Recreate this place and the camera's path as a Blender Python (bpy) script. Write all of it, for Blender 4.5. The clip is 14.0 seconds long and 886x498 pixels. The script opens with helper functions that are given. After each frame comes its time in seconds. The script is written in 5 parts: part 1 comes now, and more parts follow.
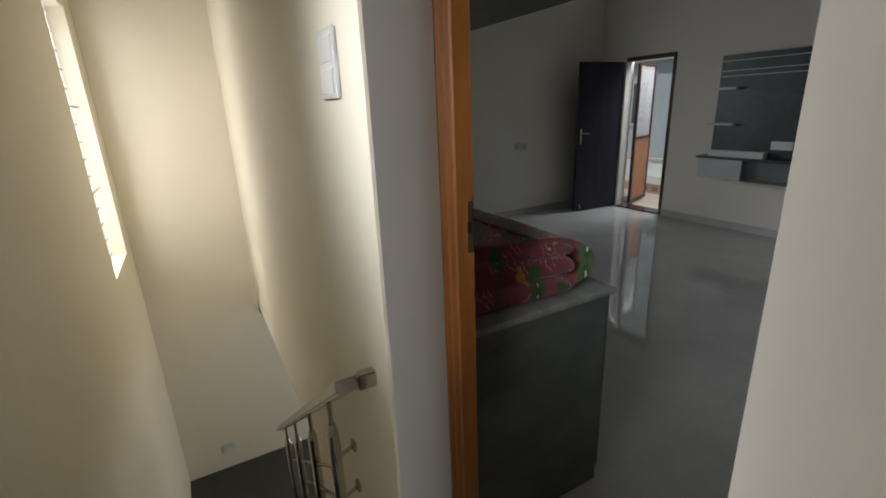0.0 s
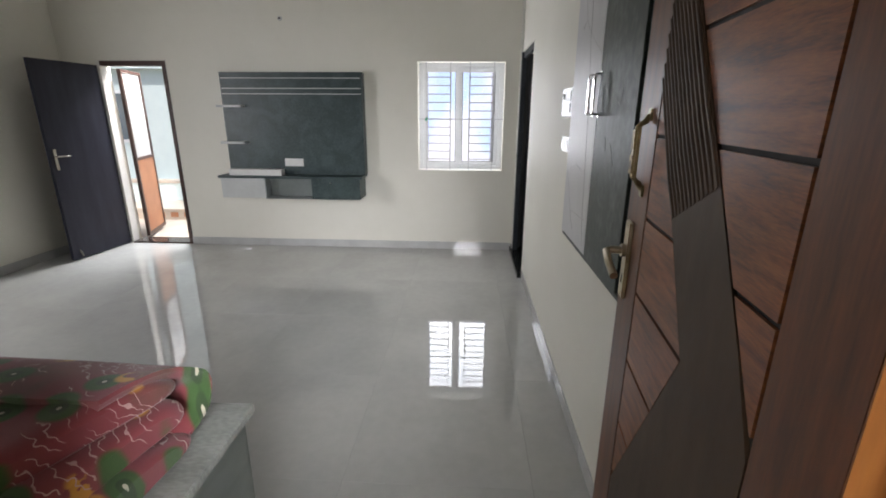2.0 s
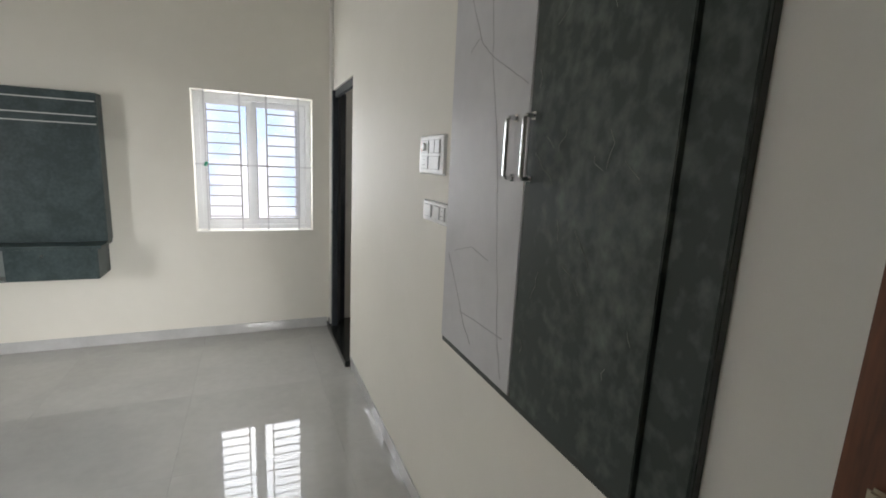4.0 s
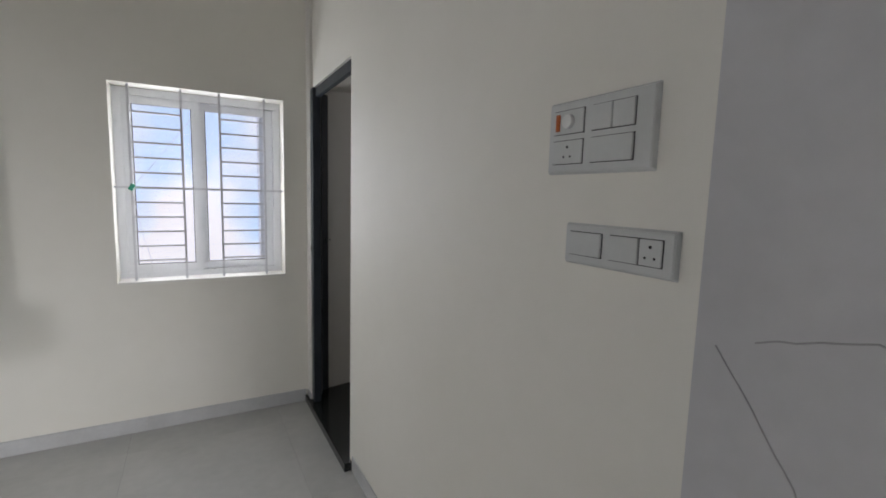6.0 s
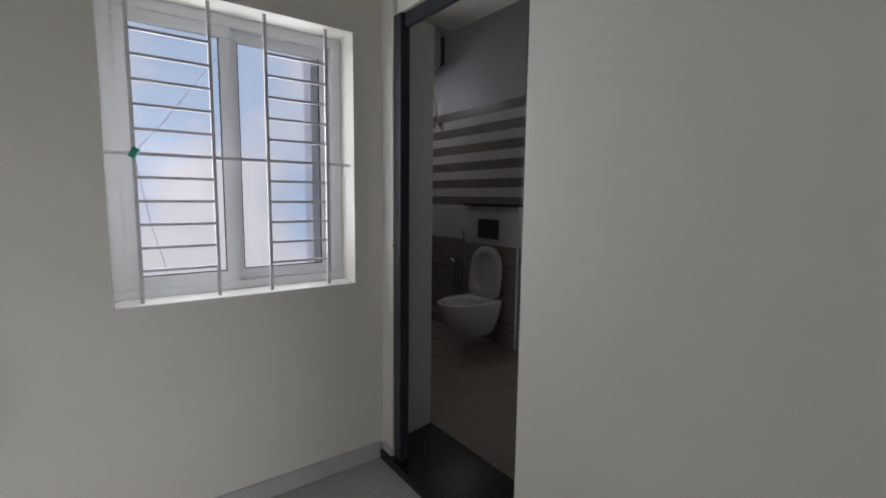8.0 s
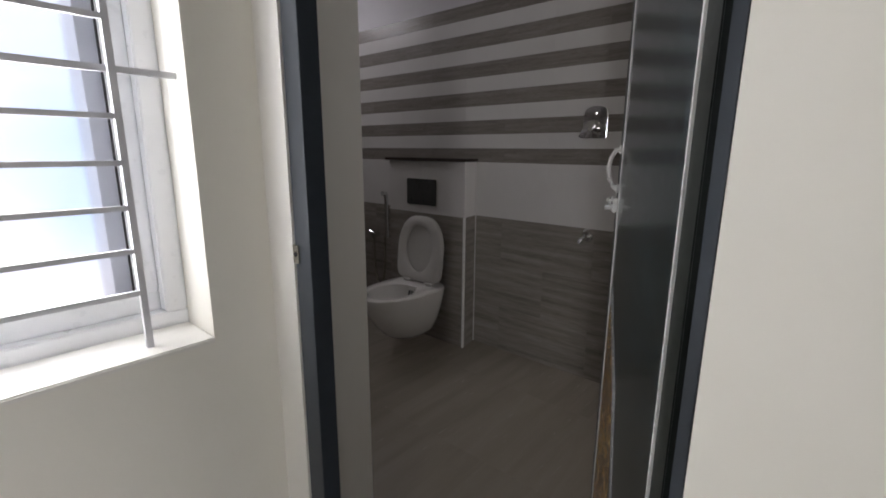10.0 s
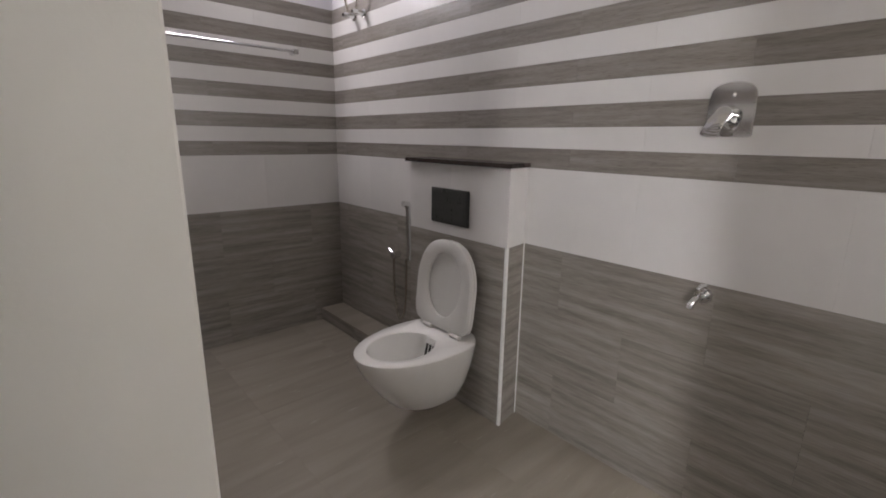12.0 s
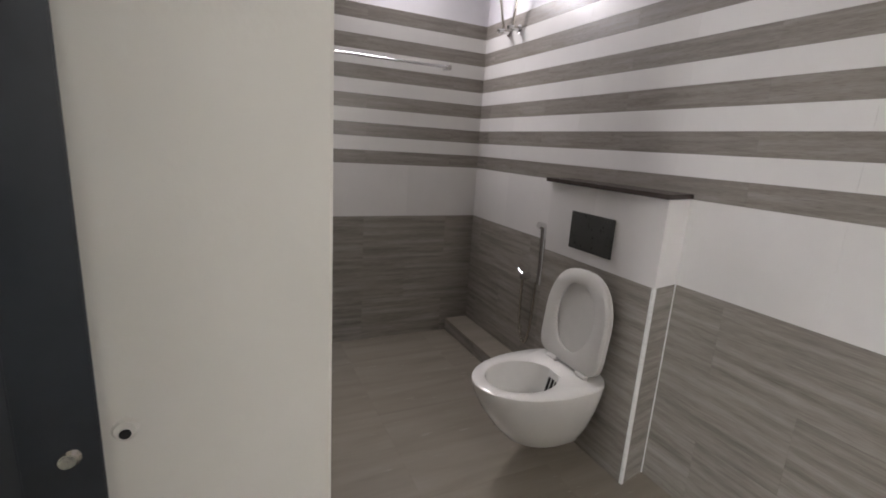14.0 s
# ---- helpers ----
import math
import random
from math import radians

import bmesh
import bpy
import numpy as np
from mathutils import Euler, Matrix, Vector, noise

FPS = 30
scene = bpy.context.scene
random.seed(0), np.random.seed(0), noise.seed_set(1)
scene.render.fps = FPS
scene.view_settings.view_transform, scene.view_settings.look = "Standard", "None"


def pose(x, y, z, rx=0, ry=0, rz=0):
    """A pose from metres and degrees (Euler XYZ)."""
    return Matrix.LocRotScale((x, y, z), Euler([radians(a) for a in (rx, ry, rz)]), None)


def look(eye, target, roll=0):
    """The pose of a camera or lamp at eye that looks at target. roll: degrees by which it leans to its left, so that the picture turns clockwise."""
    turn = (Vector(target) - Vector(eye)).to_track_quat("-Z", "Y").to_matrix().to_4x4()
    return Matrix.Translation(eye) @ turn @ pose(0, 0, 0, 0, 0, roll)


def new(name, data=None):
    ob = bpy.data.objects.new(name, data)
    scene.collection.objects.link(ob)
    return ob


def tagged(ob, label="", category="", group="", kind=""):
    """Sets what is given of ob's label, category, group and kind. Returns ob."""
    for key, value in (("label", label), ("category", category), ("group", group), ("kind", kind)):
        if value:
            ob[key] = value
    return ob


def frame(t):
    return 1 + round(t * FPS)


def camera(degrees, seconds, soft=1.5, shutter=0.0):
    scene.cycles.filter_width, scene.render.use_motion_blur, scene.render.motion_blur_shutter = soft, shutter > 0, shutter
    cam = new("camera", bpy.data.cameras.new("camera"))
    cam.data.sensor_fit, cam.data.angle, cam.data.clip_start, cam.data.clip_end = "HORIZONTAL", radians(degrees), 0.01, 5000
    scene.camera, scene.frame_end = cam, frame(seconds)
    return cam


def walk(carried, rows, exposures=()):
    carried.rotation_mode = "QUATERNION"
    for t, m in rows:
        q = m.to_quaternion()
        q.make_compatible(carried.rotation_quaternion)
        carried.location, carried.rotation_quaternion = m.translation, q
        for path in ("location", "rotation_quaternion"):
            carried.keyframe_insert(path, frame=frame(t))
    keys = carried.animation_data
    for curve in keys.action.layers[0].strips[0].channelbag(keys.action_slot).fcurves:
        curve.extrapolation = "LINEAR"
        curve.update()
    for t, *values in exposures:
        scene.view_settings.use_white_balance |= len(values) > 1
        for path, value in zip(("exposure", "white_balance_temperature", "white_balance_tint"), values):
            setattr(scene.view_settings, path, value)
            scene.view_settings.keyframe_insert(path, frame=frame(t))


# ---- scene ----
# ---- camera ----
cam = camera(88.7, 14.0, soft=1.8)
PATH = [
    (0, (0.025, -0.19, 1.471), (-1.65, 0.726, 0.874), -2.3),
    (0.5, (-0.185, -0.163, 1.491), (-1.454, 1.257, 0.88), -2.7),
    (1, (-0.317, -0.102, 1.483), (-1.194, 1.601, 0.908), -2.3),
    (1.5, (-0.396, 0.038, 1.476), (-0.892, 1.884, 0.887), -1.4),
    (2, (-0.499, 0.177, 1.49), (-0.599, 2.09, 0.914), 0.3),
    (2.5, (-0.554, 0.339, 1.484), (-0.334, 2.245, 0.918), 2.3),
    (3, (-0.566, 0.589, 1.486), (-0.212, 2.482, 0.946), 3.1),
    (3.5, (-0.608, 0.827, 1.472), (-0.058, 2.695, 1.017), 3.1),
    (4, (-0.612, 1.078, 1.512), (0.158, 2.887, 1.145), 2.8),
    (4.2, (-0.591, 1.175, 1.507), (0.237, 2.967, 1.188), 2.9),
    (6.3, (-0.69, 2.263, 1.405), (0.276, 3.999, 1.175), 1.5),
    (6.5, (-0.736, 2.38, 1.395), (0.202, 4.129, 1.148), 1.4),
    (7, (-0.94, 2.663, 1.374), (0.006, 4.411, 1.152), 1.1),
    (7.5, (-1.003, 2.951, 1.373), (0.025, 4.649, 1.129), 1.4),
    (8, (-1.025, 3.258, 1.284), (0.154, 4.858, 1.059), 0.7),
    (8.5, (-1.041, 3.507, 1.309), (0.302, 4.96, 1.017), 0.2),
    (9, (-0.947, 3.704, 1.263), (0.508, 5.022, 0.885), -0.2),
    (11.3, (0.074, 4.642, 1.326), (1.543, 5.919, 0.864), 0.8),
    (11.5, (0.123, 4.661, 1.327), (1.553, 5.979, 0.859), 0.8),
    (12, (0.236, 4.682, 1.331), (1.529, 6.132, 0.858), 0.9),
    (12.5, (0.331, 4.71, 1.342), (1.493, 6.27, 0.879), 0.7),
    (13, (0.417, 4.721, 1.36), (1.514, 6.329, 0.9), 0.8),
    (13.5, (0.415, 4.725, 1.363), (1.438, 6.384, 0.916), 1.6),
    (14, (0.258, 4.768, 1.358), (1.097, 6.528, 0.912), 3.6),
]
EXPOSURE = [(0.0, -1.6, 6350, 13), (0.5, -1.2, 6400, 14), (1.0, -0.8, 6500, 14), (1.5, -0.3, 6350, 12), (2.0, 0.1, 6500, 14), (3.0, 0.15, 6500, 13), (4.2, 0.15, 6700, 12),
            (6.3, -0.4, 6400, 15), (8.0, -0.85, 6400, 15), (9.0, -0.9, 6450, 15), (11.3, 1.75, 6750, 17), (13.0, 1.7, 6700, 17), (14.0, 1.9, 6700, 15)]
walk(cam, [(t, look(eye, target, roll)) for t, eye, target, roll in PATH], EXPOSURE)

# ---- light ----
world = bpy.data.worlds.new("sky")
scene.world = world
world.use_nodes = True
wn = world.node_tree.nodes
sky = wn.new("ShaderNodeTexSky")
sky.sky_type = "NISHITA"
sky.sun_disc = False
sky.sun_elevation = radians(52)
sky.sun_rotation = radians(195)
wn["Background"].inputs["Strength"].default_value = 0.12
world.node_tree.links.new(sky.outputs["Color"], wn["Background"].inputs["Color"])


def sun_lamp():
    d = bpy.data.lights.new("sun", "SUN")
    d.energy, d.angle, d.color = 3.0, radians(0.6), (1.0, 0.95, 0.87)
    ob = new("sun", d)
    ob.matrix_world = look((-2, -8, 12), (-2, 0, 0))
    return ob


def daylight(name, eye, target, sx, sy, watts, colour, spread=180):
    """Sky light that enters through one opening, a known one or one added for fill."""
    d = bpy.data.lights.new(name, "AREA")
    d.shape, d.size, d.size_y, d.energy, d.color = "RECTANGLE", sx, sy, watts, colour
    d.spread = radians(spread)
    ob = new(name, d)
    ob.matrix_world = look(eye, target)
    return ob


sun_lamp()
daylight("window_daylight", (-0.785, 5.28, 1.45), (-0.785, 0, 1.45), 0.28, 0.92, 5.5, (0.92, 0.96, 1.0))
daylight("window_daylight", (-0.40, 5.28, 1.45), (-0.40, 0, 1.45), 0.31, 0.92, 5.5, (0.92, 0.96, 1.0))
daylight("balcony_sky_daylight", (-3.95, 6.0, 2.95), (-3.2, 3.2, 0.0), 1.0, 0.8, 240, (0.95, 0.98, 1.0))
# fill lamp for the room, in an invented opening of the side wall
daylight("side_fill_light", (-4.92, 2.05, 1.48), (-1.8, 4.2, 0.9), 0.80, 0.84, 27, (0.97, 0.98, 1.0), 125)
daylight("stair_window_daylight", (-3.2, -0.785, 1.35), (-3.2, 1, 1.30), 0.46, 1.35, 34, (1.0, 0.98, 0.93))
# fill added to lift the dark lower end of the stairwell
daylight("lower_stair_fill", (-2.90, 1.66, -0.85), (-3.1, -0.4, -0.7), 1.0, 0.9, 28, (1.0, 0.99, 0.96))
# added fill from the lobby's right end, no known source there
daylight("lobby_side_fill", (1.52, -0.30, 1.60), (-2.2, 0.1, 0.0), 0.46, 1.25, 31, (1.0, 0.99, 0.96))
daylight("lobby_window_daylight", (-0.42, -0.72, 1.62), (-1.75, 3.9, 0.25), 0.74, 0.92, 11, (0.95, 0.98, 1.0), 44)
daylight("ventilator_daylight", (1.15, 7.70, 2.55), (0.85, 6.85, 0.7), 0.50, 0.32, 5.8, (0.97, 0.96, 1.0))
# main bathroom fill, through an assumed opening in the unseen south wall
daylight("bathroom_back_fill", (1.54, 3.90, 1.68), (0.60, 5.6, 1.0), 0.44, 0.84, 2.9, (1.0, 0.97, 0.91))


# ---- materials ----
def surface(name, c1, c2, scale=4.0, stretch=(1, 1, 1), rough=0.6, rough_vary=0.08, bump=0.0, bump_scale=60.0,
            metal=0.0, vary=0.0, lo=0.35, hi=0.65, fine=0.25, coat=0.0, coords="Object", distort=0.0, spec=0.5, coat_rough=0.12):
    """A paint, stone, wood or metal: two colours mixed by broad and fine noise, with grain in the gloss and the relief."""
    m = bpy.data.materials.new(name)
    m.use_nodes = True
    t = m.node_tree
    n, l = t.nodes, t.links
    b = n["Principled BSDF"]
    tc = n.new("ShaderNodeTexCoord")
    mp = n.new("ShaderNodeMapping")
    mp.inputs["Scale"].default_value = stretch
    l.new(tc.outputs[coords], mp.inputs["Vector"])
    vec = mp.outputs["Vector"]
    info = None
    if vary > 0:
        info = n.new("ShaderNodeObjectInfo")
        sh = n.new("ShaderNodeVectorMath")
        sh.operation = "SCALE"
        sh.inputs[0].default_value = (37.0, 23.0, 61.0)
        l.new(info.outputs["Random"], sh.inputs["Scale"])
        ad = n.new("ShaderNodeVectorMath")
        ad.operation = "ADD"
        l.new(vec, ad.inputs[0])
        l.new(sh.outputs[0], ad.inputs[1])
        vec = ad.outputs[0]
    big = n.new("ShaderNodeTexNoise")
    big.inputs["Scale"].default_value = scale
    big.inputs["Detail"].default_value = 5
    big.inputs["Distortion"].default_value = distort
    small = n.new("ShaderNodeTexNoise")
    small.inputs["Scale"].default_value = scale * 9
    small.inputs["Detail"].default_value = 4
    l.new(vec, big.inputs["Vector"])
    l.new(vec, small.inputs["Vector"])
    mixf = n.new("ShaderNodeMix")
    mixf.data_type = "FLOAT"
    mixf.inputs[0].default_value = fine
    l.new(big.outputs["Fac"], mixf.inputs[2])
    l.new(small.outputs["Fac"], mixf.inputs[3])
    ramp = n.new("ShaderNodeMapRange")
    ramp.inputs["From Min"].default_value, ramp.inputs["From Max"].default_value = lo, hi
    l.new(mixf.outputs[0], ramp.inputs["Value"])
    mix = n.new("ShaderNodeMix")
    mix.data_type = "RGBA"
    mix.inputs[6].default_value, mix.inputs[7].default_value = (*c1, 1), (*c2, 1)
    l.new(ramp.outputs[0], mix.inputs[0])
    colour = mix.outputs[2]
    if vary > 0:
        hsv = n.new("ShaderNodeHueSaturation")
        mr = n.new("ShaderNodeMapRange")
        mr.inputs["To Min"].default_value, mr.inputs["To Max"].default_value = 1 - vary, 1 + vary
        l.new(info.outputs["Random"], mr.inputs["Value"])
        l.new(mr.outputs[0], hsv.inputs["Value"])
        l.new(colour, hsv.inputs["Color"])
        colour = hsv.outputs["Color"]
    l.new(colour, b.inputs["Base Color"])
    rr = n.new("ShaderNodeMapRange")
    rr.inputs["To Min"].default_value, rr.inputs["To Max"].default_value = max(0.02, rough - rough_vary), min(1, rough + rough_vary)
    l.new(small.outputs["Fac"], rr.inputs["Value"])
    l.new(rr.outputs[0], b.inputs["Roughness"])
    b.inputs["Metallic"].default_value = metal
    b.inputs["Specular IOR Level"].default_value = spec
    b.inputs["Coat Weight"].default_value = coat
    b.inputs["Coat Roughness"].default_value = coat_rough
    if bump > 0:
        bn = n.new("ShaderNodeTexNoise")
        bn.inputs["Scale"].default_value = bump_scale
        bn.inputs["Detail"].default_value = 3
        l.new(vec, bn.inputs["Vector"])
        bp = n.new("ShaderNodeBump")
        bp.inputs["Strength"].default_value = bump
        bp.inputs["Distance"].default_value = 0.004
        l.new(bn.outputs["Fac"], bp.inputs["Height"])
        l.new(bp.outputs["Normal"], b.inputs["Normal"])
    return m


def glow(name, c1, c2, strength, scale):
    """An emitting material that stands in for a bright, blurred distance."""
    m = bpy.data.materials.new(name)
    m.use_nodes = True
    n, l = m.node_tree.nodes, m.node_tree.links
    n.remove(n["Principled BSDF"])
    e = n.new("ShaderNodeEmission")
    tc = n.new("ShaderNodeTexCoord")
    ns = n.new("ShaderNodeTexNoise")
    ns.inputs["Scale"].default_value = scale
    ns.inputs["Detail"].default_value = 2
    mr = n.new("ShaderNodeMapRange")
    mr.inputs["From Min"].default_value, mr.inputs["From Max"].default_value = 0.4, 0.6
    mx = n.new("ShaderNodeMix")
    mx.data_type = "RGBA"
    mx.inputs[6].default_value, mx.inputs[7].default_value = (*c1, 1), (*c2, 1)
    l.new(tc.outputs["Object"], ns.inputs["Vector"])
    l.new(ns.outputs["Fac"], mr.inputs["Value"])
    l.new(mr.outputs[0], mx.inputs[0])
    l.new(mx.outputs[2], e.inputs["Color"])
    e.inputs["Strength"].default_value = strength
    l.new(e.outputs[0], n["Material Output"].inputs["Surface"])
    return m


def glass(name, rough):
    m = bpy.data.materials.new(name)
    m.use_nodes = True
    b = m.node_tree.nodes["Principled BSDF"]
    b.inputs["Transmission Weight"].default_value = 1.0
    b.inputs["Roughness"].default_value = rough
    b.inputs["IOR"].default_value = 1.45
    b.inputs["Base Color"].default_value = (0.93, 0.96, 1.0, 1)
    return m


def quilt_cloth():
    """Maroon printed cotton: green rosettes, pale curling sprigs and yellow blossoms on a dark red and brown ground."""
    m = bpy.data.materials.new("printed_cotton")
    m.use_nodes = True
    n, l = m.node_tree.nodes, m.node_tree.links
    b = n["Principled BSDF"]
    b.inputs["Roughness"].default_value = 0.85
    b.inputs["Sheen Weight"].default_value = 0.3
    tc = n.new("ShaderNodeTexCoord")

    def noise_fac(scale, detail=3.0):
        t = n.new("ShaderNodeTexNoise")
        t.inputs["Scale"].default_value, t.inputs["Detail"].default_value = scale, detail
        l.new(tc.outputs["Object"], t.inputs["Vector"])
        return t.outputs["Fac"]

    def window(value, a, c):
        r = n.new("ShaderNodeMapRange")
        r.interpolation_type = "SMOOTHSTEP"
        r.inputs["From Min"].default_value, r.inputs["From Max"].default_value = a, c
        l.new(value, r.inputs["Value"])
        return r.outputs[0]

    def over(base, top, fac):
        x = n.new("ShaderNodeMix")
        x.data_type = "RGBA"
        if isinstance(base, tuple):
            x.inputs[6].default_value = (*base, 1)
        else:
            l.new(base, x.inputs[6])
        x.inputs[7].default_value = (*top, 1)
        l.new(fac, x.inputs[0])
        return x.outputs[2]

    def times(a, c):
        x = n.new("ShaderNodeMath")
        x.operation = "MULTIPLY"
        l.new(a, x.inputs[0])
        l.new(c, x.inputs[1])
        return x.outputs[0]

    def cells(scale, rnd):
        v = n.new("ShaderNodeTexVoronoi")
        v.voronoi_dimensions = "2D"
        v.inputs["Scale"].default_value = scale
        v.inputs["Randomness"].default_value = rnd
        mp = n.new("ShaderNodeMapping")
        mp.inputs["Scale"].default_value = (1, 1, 0.10)
        l.new(tc.outputs["Object"], mp.inputs["Vector"])
        l.new(mp.outputs["Vector"], v.inputs["Vector"])
        return v.outputs["Distance"]

    ground = over((0.20, 0.034, 0.044), (0.105, 0.048, 0.034), window(noise_fac(5.0), 0.46, 0.62))
    spot = cells(8.5, 0.55)
    c = over(ground, (0.035, 0.085, 0.018), window(spot, 0.29, 0.20))
    c = over(c, (0.022, 0.05, 0.014), window(spot, 0.12, 0.09))
    c = over(c, (0.50, 0.48, 0.38), window(spot, 0.038, 0.026))
    bloom = cells(6.0, 1.0)
    c = over(c, (0.50, 0.24, 0.03), times(window(bloom, 0.15, 0.09), window(noise_fac(30), 0.46, 0.52)))
    w = n.new("ShaderNodeTexWave")
    w.wave_type, w.bands_direction = "BANDS", "DIAGONAL"
    w.inputs["Scale"].default_value = 24.0
    w.inputs["Distortion"].default_value = 7.0
    w.inputs["Detail"].default_value = 1.0
    w.inputs["Detail Scale"].default_value = 1.6
    l.new(tc.outputs["Object"], w.inputs["Vector"])
    sprig = times(times(window(w.outputs["Fac"], 0.945, 0.985), window(noise_fac(15, 0.0), 0.50, 0.56)), window(spot, 0.24, 0.30))
    c = over(c, (0.46, 0.30, 0.28), sprig)
    l.new(c, b.inputs["Base Color"])
    bp = n.new("ShaderNodeBump")
    bp.inputs["Strength"].default_value, bp.inputs["Distance"].default_value = 0.2, 0.002
    l.new(noise_fac(500, 2.0), bp.inputs["Height"])
    l.new(bp.outputs["Normal"], b.inputs["Normal"])
    return m


WALL = surface("cream_wall_paint", (0.80, 0.775, 0.69), (0.84, 0.815, 0.735), 1.3, rough=0.62, bump=0.10, bump_scale=90)
STAIRWALL = surface("yellow_cream_paint", (0.78, 0.72, 0.57), (0.82, 0.765, 0.63), 1.2, rough=0.6, bump=0.10, bump_scale=90)
REVEAL = surface("white_reveal_paint", (0.79, 0.77, 0.71), (0.83, 0.81, 0.76), 1.5, rough=0.6, bump=0.08, bump_scale=90)
CEIL = surface("ceiling_paint", (0.76, 0.75, 0.70), (0.80, 0.79, 0.75), 1.0, rough=0.7)
FLOOR = surface("polished_grey_tile", (0.44, 0.44, 0.42), (0.54, 0.54, 0.515), 2.2, rough=0.025, rough_vary=0.012, vary=0.015, fine=0.3, lo=0.3, hi=0.7, spec=0.6, coat=0.25, coat_rough=0.02)
GROUT = surface("grey_grout", (0.45, 0.45, 0.43), (0.50, 0.50, 0.48), 8, rough=0.7)
SKIRT = surface("grey_skirting_tile", (0.52, 0.52, 0.51), (0.60, 0.60, 0.59), 6, rough=0.035, rough_vary=0.01, vary=0.03)
JAMB = surface("orange_brown_varnished_wood", (0.22, 0.076, 0.017), (0.33, 0.122, 0.027), 5, (4, 4, 0.5), rough=0.38, coat=0.3, bump=0.1, bump_scale=30)
LEAFWOOD = surface("red_brown_laminate", (0.085, 0.027, 0.011), (0.34, 0.115, 0.040), 5.5, (1.2, 1.2, 9), rough=0.42, fine=0.35, distort=0.6)
STILE = surface("red_brown_stile", (0.072, 0.026, 0.012), (0.20, 0.070, 0.028), 4, (6, 6, 0.7), rough=0.42, fine=0.35)
BAND = surface("dark_brown_laminate", (0.052, 0.029, 0.016), (0.082, 0.047, 0.026), 6, (3, 3, 1), rough=0.6)
GROOVE = surface("black_groove", (0.012, 0.009, 0.008), (0.02, 0.015, 0.012), 10, rough=0.7)
BRASS = surface("brushed_nickel", (0.42, 0.36, 0.25), (0.56, 0.50, 0.38), 30, rough=0.34, metal=1.0, bump=0.05, bump_scale=200)
ANTIQUE = surface("antique_brass", (0.24, 0.19, 0.10), (0.38, 0.31, 0.18), 30, rough=0.40, metal=1.0, bump=0.05, bump_scale=200)
ETCH = surface("etched_ornament", (0.10, 0.07, 0.03), (0.36, 0.28, 0.13), 70, rough=0.5, metal=0.7, lo=0.45, hi=0.55)
CHROME = surface("chrome", (0.72, 0.72, 0.72), (0.80, 0.80, 0.80), 20, rough=0.09, metal=1.0, rough_vary=0.04)
STEEL = surface("stainless_steel", (0.50, 0.47, 0.42), (0.62, 0.59, 0.53), 20, rough=0.22, metal=1.0)
DARKLAM = surface("dark_slate_laminate", (0.026, 0.044, 0.046), (0.062, 0.090, 0.092), 5, rough=0.42, fine=0.4, lo=0.4, hi=0.68, distort=1.2)
SLATE = surface("slate_stone_laminate", (0.029, 0.041, 0.036), (0.150, 0.175, 0.158), 3.6, (1, 1, 0.8), rough=0.44, fine=0.50, lo=0.48, hi=0.76, distort=1.2, bump=0.06)
CARCASS = surface("dark_green_grey_board", (0.020, 0.026, 0.022), (0.036, 0.044, 0.038), 6, rough=0.42)
MARBLE = surface("pale_grey_marble_laminate", (0.52, 0.515, 0.52), (0.64, 0.63, 0.635), 2.0, rough=0.40)
SCRATCH = surface("pale_slate_streak", (0.12, 0.13, 0.115), (0.22, 0.228, 0.205), 25, rough=0.46)
VEIN = surface("marble_vein", (0.33, 0.32, 0.33), (0.44, 0.43, 0.43), 12, rough=0.35)
LIGHTLAM = surface("light_grey_laminate", (0.50, 0.51, 0.50), (0.58, 0.59, 0.58), 3, rough=0.35)
MIDLAM = surface("mid_grey_laminate", (0.16, 0.18, 0.175), (0.22, 0.24, 0.235), 3, rough=0.35)
WHITEPL = surface("white_plastic", (0.74, 0.74, 0.72), (0.79, 0.79, 0.77), 6, rough=0.28, rough_vary=0.04)
SWITCHPL = surface("grey_white_switch_plastic", (0.60, 0.61, 0.59), (0.66, 0.67, 0.65), 8, rough=0.24, rough_vary=0.04)
RED = surface("orange_neon_lens", (0.42, 0.09, 0.02), (0.55, 0.13, 0.03), 30, rough=0.25)
HOLE = surface("dark_socket_hole", (0.012, 0.012, 0.012), (0.02, 0.02, 0.02), 20, rough=0.8)
UPVC = surface("white_window_frame", (0.78, 0.79, 0.80), (0.82, 0.83, 0.84), 4, rough=0.3)
GRILLE = surface("white_painted_steel_bar", (0.58, 0.58, 0.60), (0.66, 0.66, 0.68), 14, rough=0.4, bump=0.05)
FRAME = surface("charcoal_door_frame", (0.027, 0.033, 0.041), (0.042, 0.050, 0.061), 5, rough=0.40)
BLACKGR = surface("black_granite", (0.016, 0.018, 0.017), (0.046, 0.051, 0.048), 60, rough=0.16, lo=0.5, hi=0.75)
BALCLEAF = surface("navy_grey_flush_door", (0.022, 0.022, 0.032), (0.034, 0.034, 0.048), 3, (3, 3, 0.6), rough=0.45, spec=0.2)
COUNTER = surface("grey_streaked_granite", (0.21, 0.22, 0.205), (0.31, 0.32, 0.30), 7, (1, 2.4, 1), rough=0.16, fine=0.5)
PANEL = surface("charcoal_marble_board", (0.075, 0.086, 0.078), (0.150, 0.163, 0.150), 3.0, (1, 1, 2.2), rough=0.34, fine=0.15, distort=0.6, lo=0.3, hi=0.7)
